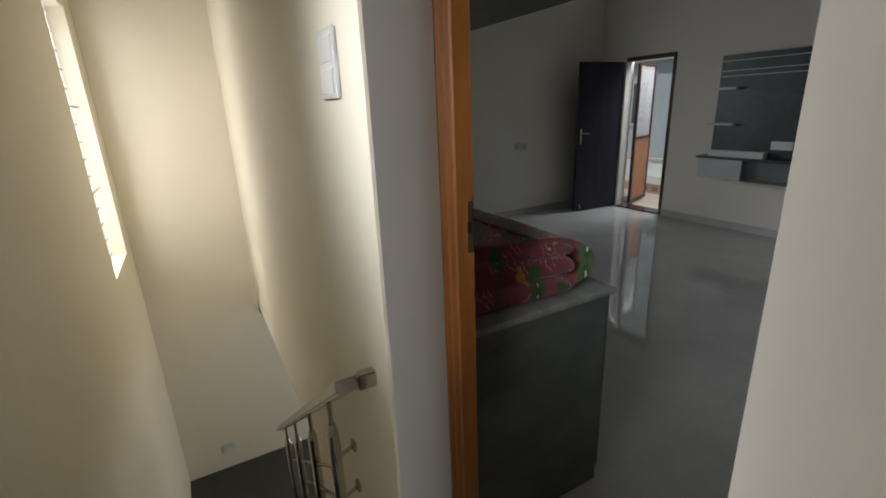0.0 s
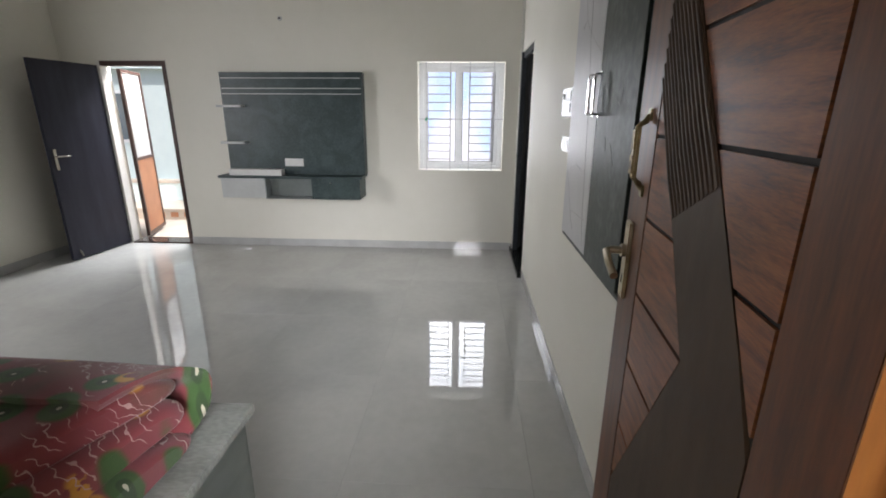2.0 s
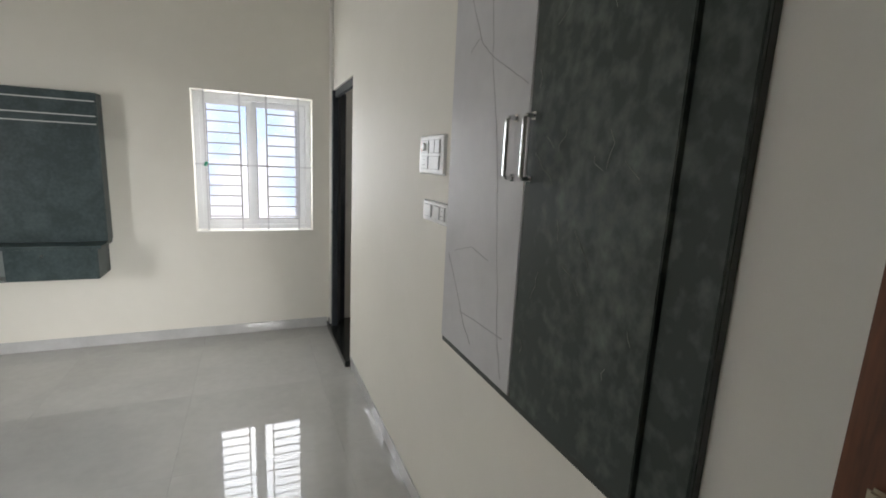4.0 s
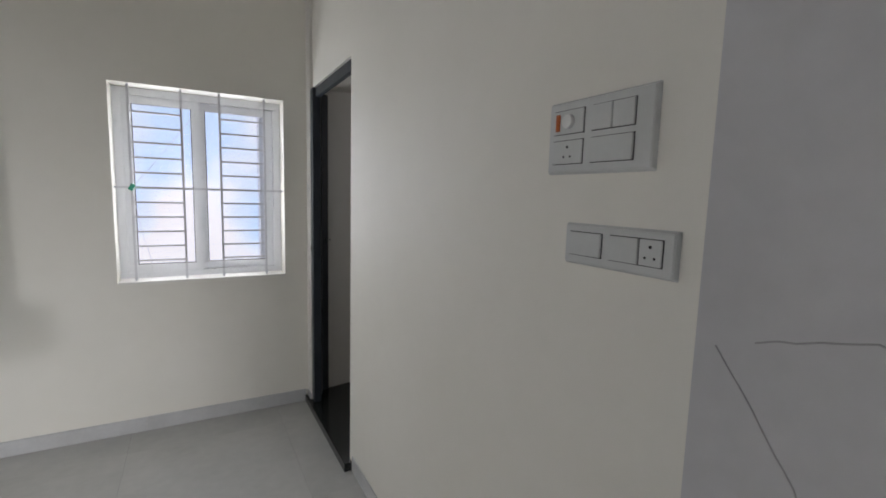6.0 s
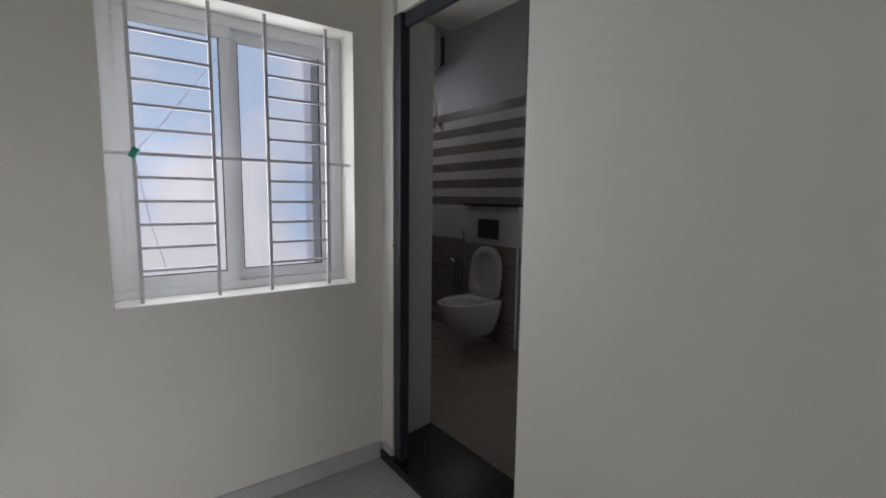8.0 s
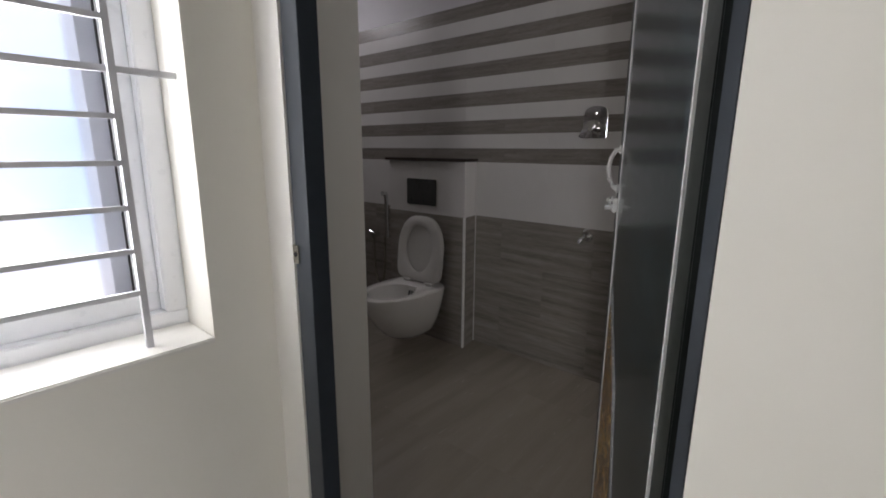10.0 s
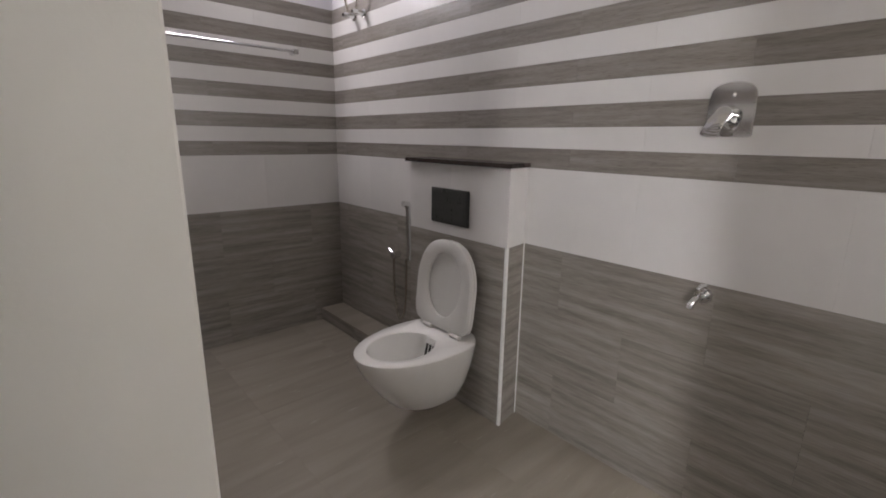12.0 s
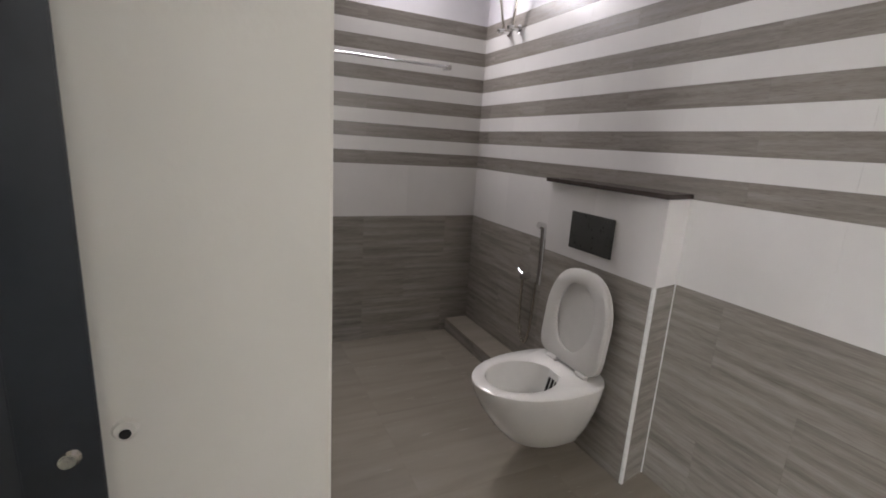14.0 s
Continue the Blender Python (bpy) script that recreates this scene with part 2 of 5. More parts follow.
WOODTILE = surface("grey_brown_wood_tile", (0.175, 0.159, 0.139), (0.365, 0.338, 0.304), 2.2, (0.9, 0.9, 15), rough=0.20, vary=0.03, fine=0.34, lo=0.30, hi=0.66, distort=0.15, bump=0.06, bump_scale=20)
FLOORWOOD = surface("brown_wood_floor_tile", (0.255, 0.226, 0.186), (0.345, 0.310, 0.262), 1.6, (0.7, 6, 6), rough=0.24, vary=0.02, fine=0.12, lo=0.26, hi=0.76, distort=0.5)
STRIPEDARK = surface("taupe_wood_tile", (0.185, 0.165, 0.145), (0.300, 0.275, 0.250), 3.6, (1.0, 1.0, 15), rough=0.30, vary=0.05, fine=0.4, lo=0.36, hi=0.66, distort=0.4)
WHITETILE = surface("white_wall_tile", (0.66, 0.645, 0.63), (0.71, 0.695, 0.68), 1.5, rough=0.30, rough_vary=0.04, vary=0.02)
BATHPAINT = surface("lilac_white_paint", (0.70, 0.69, 0.72), (0.74, 0.73, 0.76), 2, rough=0.55)
CERAMIC = surface("white_glazed_ceramic", (0.76, 0.75, 0.72), (0.80, 0.79, 0.76), 4, rough=0.10, rough_vary=0.03, coat=0.4)
SEATPL = surface("white_seat_plastic", (0.70, 0.69, 0.66), (0.75, 0.74, 0.71), 4, rough=0.22)
PLATE = surface("graphite_flush_plate", (0.055, 0.057, 0.055), (0.075, 0.077, 0.075), 6, rough=0.3, metal=0.3)
LEDGE = surface("dark_brown_granite", (0.028, 0.020, 0.018), (0.055, 0.040, 0.035), 40, rough=0.2)
STEPSTONE = surface("dark_stair_granite", (0.022, 0.023, 0.022), (0.050, 0.052, 0.050), 30, rough=0.28)
DARKPIC = surface("dark_teal_printed_door_skin", (0.006, 0.012, 0.013), (0.05, 0.085, 0.10), 5, rough=0.22, lo=0.48, hi=0.78, fine=0.5, distort=2.0, coat=0.3)
WARMPIC = surface("brown_gold_printed_patch", (0.09, 0.03, 0.015), (0.40, 0.27, 0.10), 16, rough=0.25, lo=0.42, hi=0.6, fine=0.5, distort=1.5)
PALEPIC = surface("pale_printed_streak", (0.20, 0.22, 0.24), (0.42, 0.42, 0.42), 12, rough=0.25, fine=0.5)
BLACKDOOR = surface("black_pvc_door_edge", (0.012, 0.015, 0.013), (0.022, 0.027, 0.024), 5, rough=0.35)
RUBBER = surface("black_rubber", (0.02, 0.02, 0.02), (0.03, 0.03, 0.03), 20, rough=0.6)
GREYPVC = surface("grey_pvc_pipe", (0.18, 0.19, 0.20), (0.24, 0.25, 0.26), 10, rough=0.4)
FACADE = surface("pale_mint_render", (0.62, 0.72, 0.72), (0.70, 0.79, 0.78), 0.8, rough=0.8)
BEIGE = surface("beige_stone_tile", (0.50, 0.42, 0.34), (0.62, 0.54, 0.45), 3, rough=0.5)
GROUND = surface("dusty_ground", (0.22, 0.18, 0.13), (0.32, 0.27, 0.20), 0.6, rough=0.9, bump=0.3, bump_scale=6)
GATEWOOD = surface("orange_brown_gate_board", (0.40, 0.17, 0.085), (0.50, 0.23, 0.12), 4, (1, 1, 1), rough=0.45)
GATEFRAME = surface("dark_brown_gate_frame", (0.050, 0.024, 0.018), (0.085, 0.042, 0.030), 4, rough=0.4)
PANE = glass("frosted_window_glass", 0.22)
CLEAR = glass("clear_glass", 0.02)
DARKWIN = surface("dark_window_pane", (0.10, 0.13, 0.15), (0.16, 0.19, 0.21), 1, rough=0.1)
# self-lit blue-white mottle, imitates daylight behind the frosted panes
SKYGLOW = glow("glowing_window_backing", (0.62, 0.78, 1.0), (1.0, 0.96, 0.97), 1.2, 1.6)
QUILT = quilt_cloth()


# ---- building helpers ----
def part(name, bm, material, parent=None, label="", smooth=False, bevel=0.0):
    """One mesh object, under a thing or a part."""
    if bevel > 0:
        bmesh.ops.bevel(bm, geom=[e for e in bm.edges if e.calc_face_angle(0) > 0.5], offset=bevel, segments=2, affect="EDGES", clamp_overlap=True)
    bmesh.ops.recalc_face_normals(bm, faces=bm.faces)
    me = bpy.data.meshes.new(name)
    bm.to_mesh(me)
    bm.free()
    me.materials.append(material)
    if smooth:
        for p in me.polygons:
            p.use_smooth = True
        me.set_sharp_from_angle(angle=radians(40))
    ob = new(name, me)
    if parent:
        ob.parent = parent
    if label:
        tagged(ob, label=label)
    return ob


def thing(name, label, category, group="", kind=""):
    return tagged(new(name), label, category, group, kind)


def box(bm, x0, x1, y0, y1, z0, z1, m=None):
    r = bmesh.ops.create_cube(bm, size=1)
    mat = Matrix.Translation(((x0 + x1) / 2, (y0 + y1) / 2, (z0 + z1) / 2)) @ Matrix.Diagonal((abs(x1 - x0), abs(y1 - y0), abs(z1 - z0), 1))
    bmesh.ops.transform(bm, matrix=(m @ mat) if m else mat, verts=r["verts"])
    return r["verts"]


def boxes(*dims, m=None):
    bm = bmesh.new()
    for d in dims:
        box(bm, *d, m=m)
    return bm


def prism(points, z0, z1, m=None, flat="z"):
    """A polygon drawn out between two heights (or along another axis)."""
    bm = bmesh.new()
    order = {"z": lambda a, b, c: (a, b, c), "y": lambda a, b, c: (a, c, b), "x": lambda a, b, c: (c, a, b)}[flat]
    low = [bm.verts.new(order(a, b, z0)) for a, b in points]
    top = [bm.verts.new(order(a, b, z1)) for a, b in points]
    bm.faces.new(low)
    bm.faces.new(top)
    for i in range(len(points)):
        j = (i + 1) % len(points)
        bm.faces.new((low[i], low[j], top[j], top[i]))
    bmesh.ops.recalc_face_normals(bm, faces=bm.faces)
    if m:
        bmesh.ops.transform(bm, matrix=m, verts=bm.verts)
    return bm


def cyl(bm, a, b, r, r2=None, seg=16):
    a, b = Vector(a), Vector(b)
    d = b - a
    q = d.to_track_quat("Z", "Y").to_matrix().to_4x4()
    bmesh.ops.create_cone(bm, cap_ends=True, segments=seg, radius1=r, radius2=r if r2 is None else r2, depth=d.length,
                          matrix=Matrix.Translation((a + b) / 2) @ q)
    return bm


def tube(points, r, seg=10, closed=False):
    """A round bar that follows a line of points."""
    bm = bmesh.new()
    pts = [Vector(p) for p in points]
    rings = []
    for i, p in enumerate(pts):
        d = (pts[min(i + 1, len(pts) - 1)] - pts[max(i - 1, 0)]).normalized()
        u = d.cross(Vector((0.31, 0.52, 0.79))).normalized()
        v = d.cross(u)
        rings.append([bm.verts.new(p + r * (math.cos(k * 2 * math.pi / seg) * u + math.sin(k * 2 * math.pi / seg) * v)) for k in range(seg)])
    for a, b in zip(rings, rings[1:]):
        for k in range(seg):
            bm.faces.new((a[k], a[(k + 1) % seg], b[(k + 1) % seg], b[k]))
    bm.faces.new(rings[0])
    bm.faces.new(list(reversed(rings[-1])))
    return bm


def loft(rings, cap=True):
    """A skin over rings of equally many points."""
    bm = bmesh.new()
    vs = [[bm.verts.new(p) for p in ring] for ring in rings]
    n = len(rings[0])
    for a, b in zip(vs, vs[1:]):
        for k in range(n):
            bm.faces.new((a[k], a[(k + 1) % n], b[(k + 1) % n], b[k]))
    if cap:
        bm.faces.new(vs[0])
        bm.faces.new(list(reversed(vs[-1])))
    return bm


def wall(name, dims, material, label):
    ob = part(name, boxes(*dims), material)
    return tagged(ob, label, "wall", kind="structure")


TOP = 3.1          # ceiling height
YT = 5.15          # room face of the television wall
RX = 0.03          # room face of the bathroom wall
XL = -4.86         # room face of the far side wall
YN = 0.40          # room face of the entry wall

# ---- large structure: room ----
WX0, WX1, WZ0, WZ1 = -1.03, -0.13, 0.88, 1.99      # window opening
BX0, BX1, BZ1 = -4.47, -3.70, 2.0                  # balcony door opening
wall("wall_television", [(XL - 0.2, BX0, YT, YT + 0.2, 0, TOP), (BX0, BX1, YT, YT + 0.2, BZ1, TOP), (BX1, WX0, YT, YT + 0.2, 0, TOP),
                         (WX0, WX1, YT, YT + 0.2, 0, WZ0), (WX0, WX1, YT, YT + 0.2, WZ1, TOP), (WX1, 0.012, YT, YT + 0.2, 0, TOP)],
     WALL, "cream painted wall with window and balcony door openings")
# the gap at y 1.55 to 2.55 is invented, to admit fill light
wall("wall_side", [(XL - 0.2, XL, YN - 0.34, 1.55, 0, TOP), (XL - 0.2, XL, 1.55, 2.55, 0, 0.98), (XL - 0.2, XL, 1.55, 2.55, 1.98, TOP), (XL - 0.2, XL, 2.55, YT, 0, TOP)], WALL, "cream painted side wall of the room")
wall("wall_bathroom", [(RX, 0.345, 0.13, 4.265, 0, TOP), (RX, 0.345, 4.265, 5.05, 2.07, TOP)], WALL, "cream painted wall with the bathroom door opening")
tagged(part("wall_bathroom_return", prism([(0.012, 5.052), (0.054, 5.054), (0.098, 5.168), (0.152, 5.179), (0.346, 5.219), (0.350, 5.223), (0.338, 5.225), (0.338, 5.76), (0.22, 5.76), (0.22, YT + 0.2), (0.012, YT + 0.2)], 0, TOP), REVEAL),
       "short white wall beside the bathroom door", "wall", kind="structure")
ent = bmesh.new()
box(ent, XL, -0.935, 0.13, YN, 0, TOP)
box(ent, -0.0915, 0.36, 0.13, YN, 0, TOP)
box(ent, -0.935, -0.10, 0.13, YN, 2.13, TOP)
tagged(part("wall_entry", ent, WALL), "cream painted wall around the entry door", "wall", kind="structure")
tagged(part("wall_entry_reveal", prism([(-0.815, 0.126), (-0.931, 0.335), (-0.937, 0.335), (-0.937, 0.126)], 0, 2.13), REVEAL), "plastered splayed reveal beside the door frame", "wall", kind="structure")
tagged(part("wall_entry_reveal", prism([(-0.110, 0.119), (-0.0945, 0.119), (-0.092, 0.335), (-0.097, 0.335)], 0, 2.13), REVEAL), "plastered splayed reveal beside the door frame", "wall", kind="structure")
tagged(part("ceiling", boxes((XL - 0.2, 0.36, 0.13, YT + 0.2, TOP, TOP + 0.15)), CEIL), "flat white painted ceiling", "ceiling", kind="structure")
floor = tagged(part("floor", boxes((XL, RX, 0.13, YT, -0.12, -0.008)), GROUT), "grey grout bed under polished floor tiles", "floor", kind="structure")

# ---- large structure: bathroom ----
BXW, BYN, BYS = 1.885, 7.69, 3.95        # masonry faces behind the tiles
bw = [(BXW, BXW + 0.2, BYS, BYN, -0.1, TOP)]
wall("wall_shower", bw, BATHPAINT, "bathroom wall painted lilac white above the tiles")
VX0, VX1, VZ0, VZ1 = 0.87, 1.45, 2.36, 2.74
wall("wall_basin", [(-0.25, VX0, BYN, BYN + 0.2, -0.1, TOP), (VX0, VX1, BYN, BYN + 0.2, -0.1, VZ0), (VX0, VX1, BYN, BYN + 0.2, VZ1, TOP), (VX1, BXW + 0.2, BYN, BYN + 0.2, -0.1, TOP)],
     BATHPAINT, "bathroom end wall with a high ventilator opening")
wall("wall_recess", [(-0.25, -0.05, YT + 0.2, BYN, -0.1, TOP), (-0.05, 0.22, YT + 0.2, 5.76, -0.1, TOP)], BATHPAINT, "bathroom side wall behind the wash basin")
# opening at x 1.28 to 1.82 is assumed, for the bathroom fill
wall("wall_bathroom_south", [(0.345, 1.28, BYS - 0.2, BYS, -0.1, TOP), (1.28, 1.82, BYS - 0.2, BYS, -0.1, 1.20), (1.28, 1.82, BYS - 0.2, BYS, 2.15, TOP), (1.82, BXW + 0.2, BYS - 0.2, BYS, -0.1, TOP)], BATHPAINT, "bathroom wall behind the open door")
tagged(part("ceiling_bathroom", boxes((-0.25, BXW + 0.2, BYS - 0.2, BYN + 0.2, TOP, TOP + 0.15)), CEIL), "flat white bathroom ceiling", "ceiling", kind="structure")
bath_floor = tagged(part("floor_bathroom", boxes((-0.05, BXW, BYS, BYN, -0.12, -0.022)), GROUT), "grout bed under bathroom floor tiles", "floor", kind="structure")

# ---- large structure: stairwell ----
SX, SY = -3.80, -0.65
SWX0, SWX1, SWZ0, SWZ1 = -3.56, -2.95, 0.62, 2.10
wall("wall_stair_long", [(-1.9, -0.935, 0.13 - 0.012, 0.13, -0.05, 3.3), (SX, -1.9, 0.118, 0.30, -0.05, 3.3), (-1.9, -0.935, 0.118, 0.13, -0.6, -0.05), (-0.935, -0.815, 0.118, 0.126, 0, 3.3)], STAIRWALL, "yellow cream painted stair wall ending above the lower flight")
wall("wall_stair_end", [(SX - 0.2, SX, SY - 0.2, 0.118, -3.2, 3.3), (SX - 0.2, SX, 0.118, 1.6, -3.2, -0.13)], STAIRWALL, "yellow cream painted end wall of the stairwell")
wall("wall_stair_window", [(SX, SWX0, SY - 0.2, SY, -3.2, 3.3), (SWX0, SWX1, SY - 0.2, SY, -3.2, SWZ0), (SWX0, SWX1, SY - 0.2, SY, SWZ1, 3.3), (SWX1, -0.83, SY - 0.2, SY, -3.2, 3.3), (-0.83, -0.01, SY - 0.2, SY, -3.2, 1.12), (-0.83, -0.01, SY - 0.2, SY, 2.12, 3.3), (-0.01, 1.7, SY - 0.2, SY, -3.2, 3.3)],
     STAIRWALL, "yellow cream painted wall with a tall slit window")
# the opening at x 1.5 was added to give the fill lamp a way in
wall("wall_lobby", [(1.5, 1.7, SY, -0.58, -0.1, 3.3), (1.5, 1.7, -0.58, -0.02, -0.1, 0.90), (1.5, 1.7, -0.58, -0.02, 2.30, 3.3), (1.5, 1.7, -0.02, 0.13, -0.1, 3.3), (0.36, 1.7, 0.13, 0.33, 0, 3.3), (-0.0945, 0.36, 0.119, 0.129, 0, 3.3), (-0.815, -0.0945, 0.119, 0.129, 2.13, 3.3)], REVEAL, "white painted lobby wall")
# includes a made-up window opening for the lower stair fill
wall("wall_under_stair", [(SX, -3.45, 1.6, 1.8, -3.2, -0.15), (-3.45, -2.35, 1.6, 1.8, -3.2, -1.35), (-3.45, -2.35, 1.6, 1.8, -0.35, -0.15), (-2.35, 0.3, 1.6, 1.8, -3.2, -0.15), (0.1, 0.3, SY, 1.6, -3.2, -0.15)], STAIRWALL, "wall below the floor beside the lower flight")
tagged(part("ceiling_stairwell", boxes((SX - 0.2, 1.7, SY - 0.2, 0.13, 3.3, 3.45)), CEIL), "flat ceiling over the stairwell", "ceiling", kind="structure")
tagged(part("floor_lobby", boxes((-0.95, 1.5, SY, 0.118, -0.14, 0.0), (-0.925, -0.10, 0.118, 0.47, -0.14, 0.0)), STEPSTONE), "dark granite lobby floor", "floor", kind="structure")
tagged(part("floor_lower", boxes((SX, 0.1, SY, 1.6, -3.3, -3.2)), STEPSTONE), "dark floor of the lower storey", "floor", kind="structure")

# ---- outdoors ----
tagged(part("ground", boxes((-300, 300, -300, 300, -3.6, -3.5)), GROUND), "dusty bare ground around the house", "ground", kind="structure")

# ---- entry door ----
def entry_frame():
    f = tagged(new("door_frame"), "orange-brown varnished wooden door frame", "door frame", kind="structure")
    # left jamb with a moulded outer edge, right jamb, head
    part("jamb", prism([(-0.945, 0.327), (-0.917, 0.327), (-0.913, 0.338), (-0.906, 0.341), (-0.902, 0.352), (-0.896, 0.356), (-0.894, 0.402), (-0.945, 0.402)], 0, 2.13), JAMB, f)
    part("jamb", prism([(-0.094, 0.336), (-0.132, 0.336), (-0.142, 0.341), (-0.148, 0.345), (-0.153, 0.355), (-0.158, 0.360), (-0.160, 0.440), (-0.094, 0.440)], 0, 2.13), JAMB, f)
    part("head", boxes((-0.894, -0.160, 0.34, 0.402, 2.06, 2.13)), JAMB, f, bevel=0.004)
    strike = part("strike_plate", boxes((-0.8946, -0.8925, 0.384, 0.399, 1.12, 1.25)), BRASS, f, "worn metal strike plate", bevel=0.0005)
    part("keep_hole", boxes((-0.8930, -0.8916, 0.383, 0.394, 1.17, 1.20)), HOLE, strike)


entry_frame()

LEAF_W, LEAF_T = 0.80, 0.030
# leaf space: x along the leaf from the hinge, y out of its decorated face, z up
LEAF = Matrix.Translation((-0.185, 0.49, 0.012)) @ Matrix.Rotation(math.atan2(0.80, 0.085), 4, "Z")


def entry_leaf():
    d = tagged(new("door_1"), "open red-brown laminated entry door with fluted diagonal band", "door", kind="structure")
    d.matrix_world = LEAF
    H = 2.03
    part("leaf_core", boxes((0, LEAF_W, -LEAF_T, -0.0015, 0, H)), GROOVE, d)
    part("leaf_edge", boxes((-0.002, 0.0, -LEAF_T, 0.004, 0, H)), JAMB, d, "orange-brown lipped door edge")
    part("stile", boxes((0.652, LEAF_W, -0.0015, 0.004, 0, H)), STILE, d, bevel=0.0015)
    part("stile", boxes((0.0, 0.128, -0.0015, 0.004, 0, H)), STILE, d, bevel=0.0015)

    def left_edge(z):      # border of the band towards the lock side
        return min(0.646, 0.352 + (z - 1.097) * 0.68) if z > 1.097 else min(0.646, 0.352 + (1.097 - z) * 0.59)

    def right_edge(z):     # border of the band towards the hinge side
        return min(0.646, max(0.13, 0.130 + (z - 1.113) * 0.70)) if z > 0.95 else min(0.646, 0.13 + (0.95 - z) * 0.59)

    grooves = [0.0, 0.255, 0.425, 0.593, 0.761, 0.929, 1.097, 1.266, 1.435, 1.604, 1.773, H]
    g = 0.004
    for a, b in zip(grooves, grooves[1:]):
        zs = [a + g + (b - a - 2 * g) * k / 6 for k in range(7)]
        for side in (0, 1):
            outline = []
            if side == 0:
                if max(0.646 - left_edge(z) for z in zs) < 0.02:
                    continue
                zz = [z for z in zs if 0.646 - left_edge(z) > 0.004]
                outline = [(left_edge(z) + 0.004, z) for z in zz] + [(0.646, z) for z in reversed(zz)]
            else:
                zz = [z for z in zs if right_edge(z) - 0.134 > 0.006]
                if len(zz) < 2:
                    continue
                outline = [(0.134, z) for z in zz] + [(right_edge(z) - 0.004, z) for z in reversed(zz)]
            part("panel", prism(outline, -0.0015, 0.0035, flat="y"), LEAFWOOD, d)
    zs = [0.0, 0.1, 0.2, 0.3, 0.4, 0.5, 0.6, 0.7, 0.8, 0.95, 1.03, 1.097, 1.2, 1.3, 1.4, 1.5, 1.529, 1.6, 1.7, 1.8, 1.85]
    zz = [z for z in zs if left_edge(z) - right_edge(z) > 0.01]
    part("band", prism([(right_edge(z), z) for z in zz] + [(left_edge(z), z) for z in reversed(zz)], -0.0015, 0.0045, flat="y"), BAND, d, "dark fluted diagonal band")
    for k in range(12):     # flutes on the upper arm
        f = (k + 0.5) / 12
        c0, c1 = 0.130 + 0.222 * f, 0.70 - 0.02 * f
        lo = 1.30 + 0.085 * (1 - f)
        hi = min(1.845, 1.106 + (0.640 - c0) / c1)      # run out under the lock stile
        line = []
        for i in range(9):
            z = lo + (hi - lo) * i / 8
            l, r = 0.352 + (z - 1.097) * 0.68, 0.130 + (z - 1.113) * 0.70
            line.append((min(0.642, r + (l - r) * f), 0.0010 + 0.0038 * min(1.0, i / 2), z))
        part("flute", tube(line, 0.0056, 8), BAND, d, smooth=True)
    # pull handle
    h = part("pull_handle", tube([(0.705, 0.006, 1.475), (0.705, 0.014, 1.463), (0.708, 0.026, 1.453), (0.708, 0.026, 1.344), (0.704, 0.014, 1.332), (0.700, 0.006, 1.319)], 0.007, 8), ANTIQUE, d, "antique brass pull handle", smooth=True)
    part("grip", boxes((0.695, 0.721, 0.022, 0.033, 1.348, 1.449)), ANTIQUE, h, bevel=0.004)
    part("ornament", boxes((0.697, 0.719, 0.033, 0.0345, 1.353, 1.392), (0.697, 0.719, 0.033, 0.0345, 1.405, 1.444)), ETCH, h)
    part("foot", boxes((0.692, 0.716, 0.004, 0.009, 1.463, 1.490)), ANTIQUE, h, bevel=0.002)
    part("foot", boxes((0.688, 0.712, 0.004, 0.009, 1.303, 1.330)), ANTIQUE, h, bevel=0.002)
    # lock plate with lever
    k = part("lock_plate", boxes((0.728, 0.772, 0.004, 0.013, 1.045, 1.238)), BRASS, d, "brushed nickel lock plate", bevel=0.004)
    part("lever", tube([(0.750, 0.012, 1.165), (0.750, 0.045, 1.165), (0.745, 0.056, 1.163), (0.70, 0.058, 1.150), (0.645, 0.055, 1.135)], 0.009, 10), BRASS, k, smooth=True)
    part("rose", cyl(bmesh.new(), (0.750, 0.012, 1.165), (0.750, 0.022, 1.165), 0.016), BRASS, k, smooth=True)
    part("keyhole", boxes((0.747, 0.753, 0.0128, 0.0138, 1.083, 1.105)), HOLE, k)
    for z in (1.056, 1.228):
        part("screw", cyl(bmesh.new(), (0.75, 0.012, z), (0.75, 0.0148, z), 0.004, seg=8), BRASS, k)
    # hinge plates on the edge that faces the lobby
    for z in (0.25, 1.10, 1.80):
        p = part("hinge", boxes((-0.0045, -0.002, -0.0285, -0.003, z - 0.072, z + 0.070)), BRASS, d, "brass hinge plate", bevel=0.0008)
        for dz in (-0.05, 0.005, 0.055):
            part("screw", cyl(bmesh.new(), (-0.0045, -0.015, z + dz), (-0.0056, -0.015, z + dz), 0.0045, seg=10), HOLE, p)
        part("knuckle", cyl(bmesh.new(), (-0.004, -0.034, z - 0.072), (-0.004, -0.034, z + 0.070), 0.005, seg=10), BRASS, p, smooth=True)


entry_leaf()


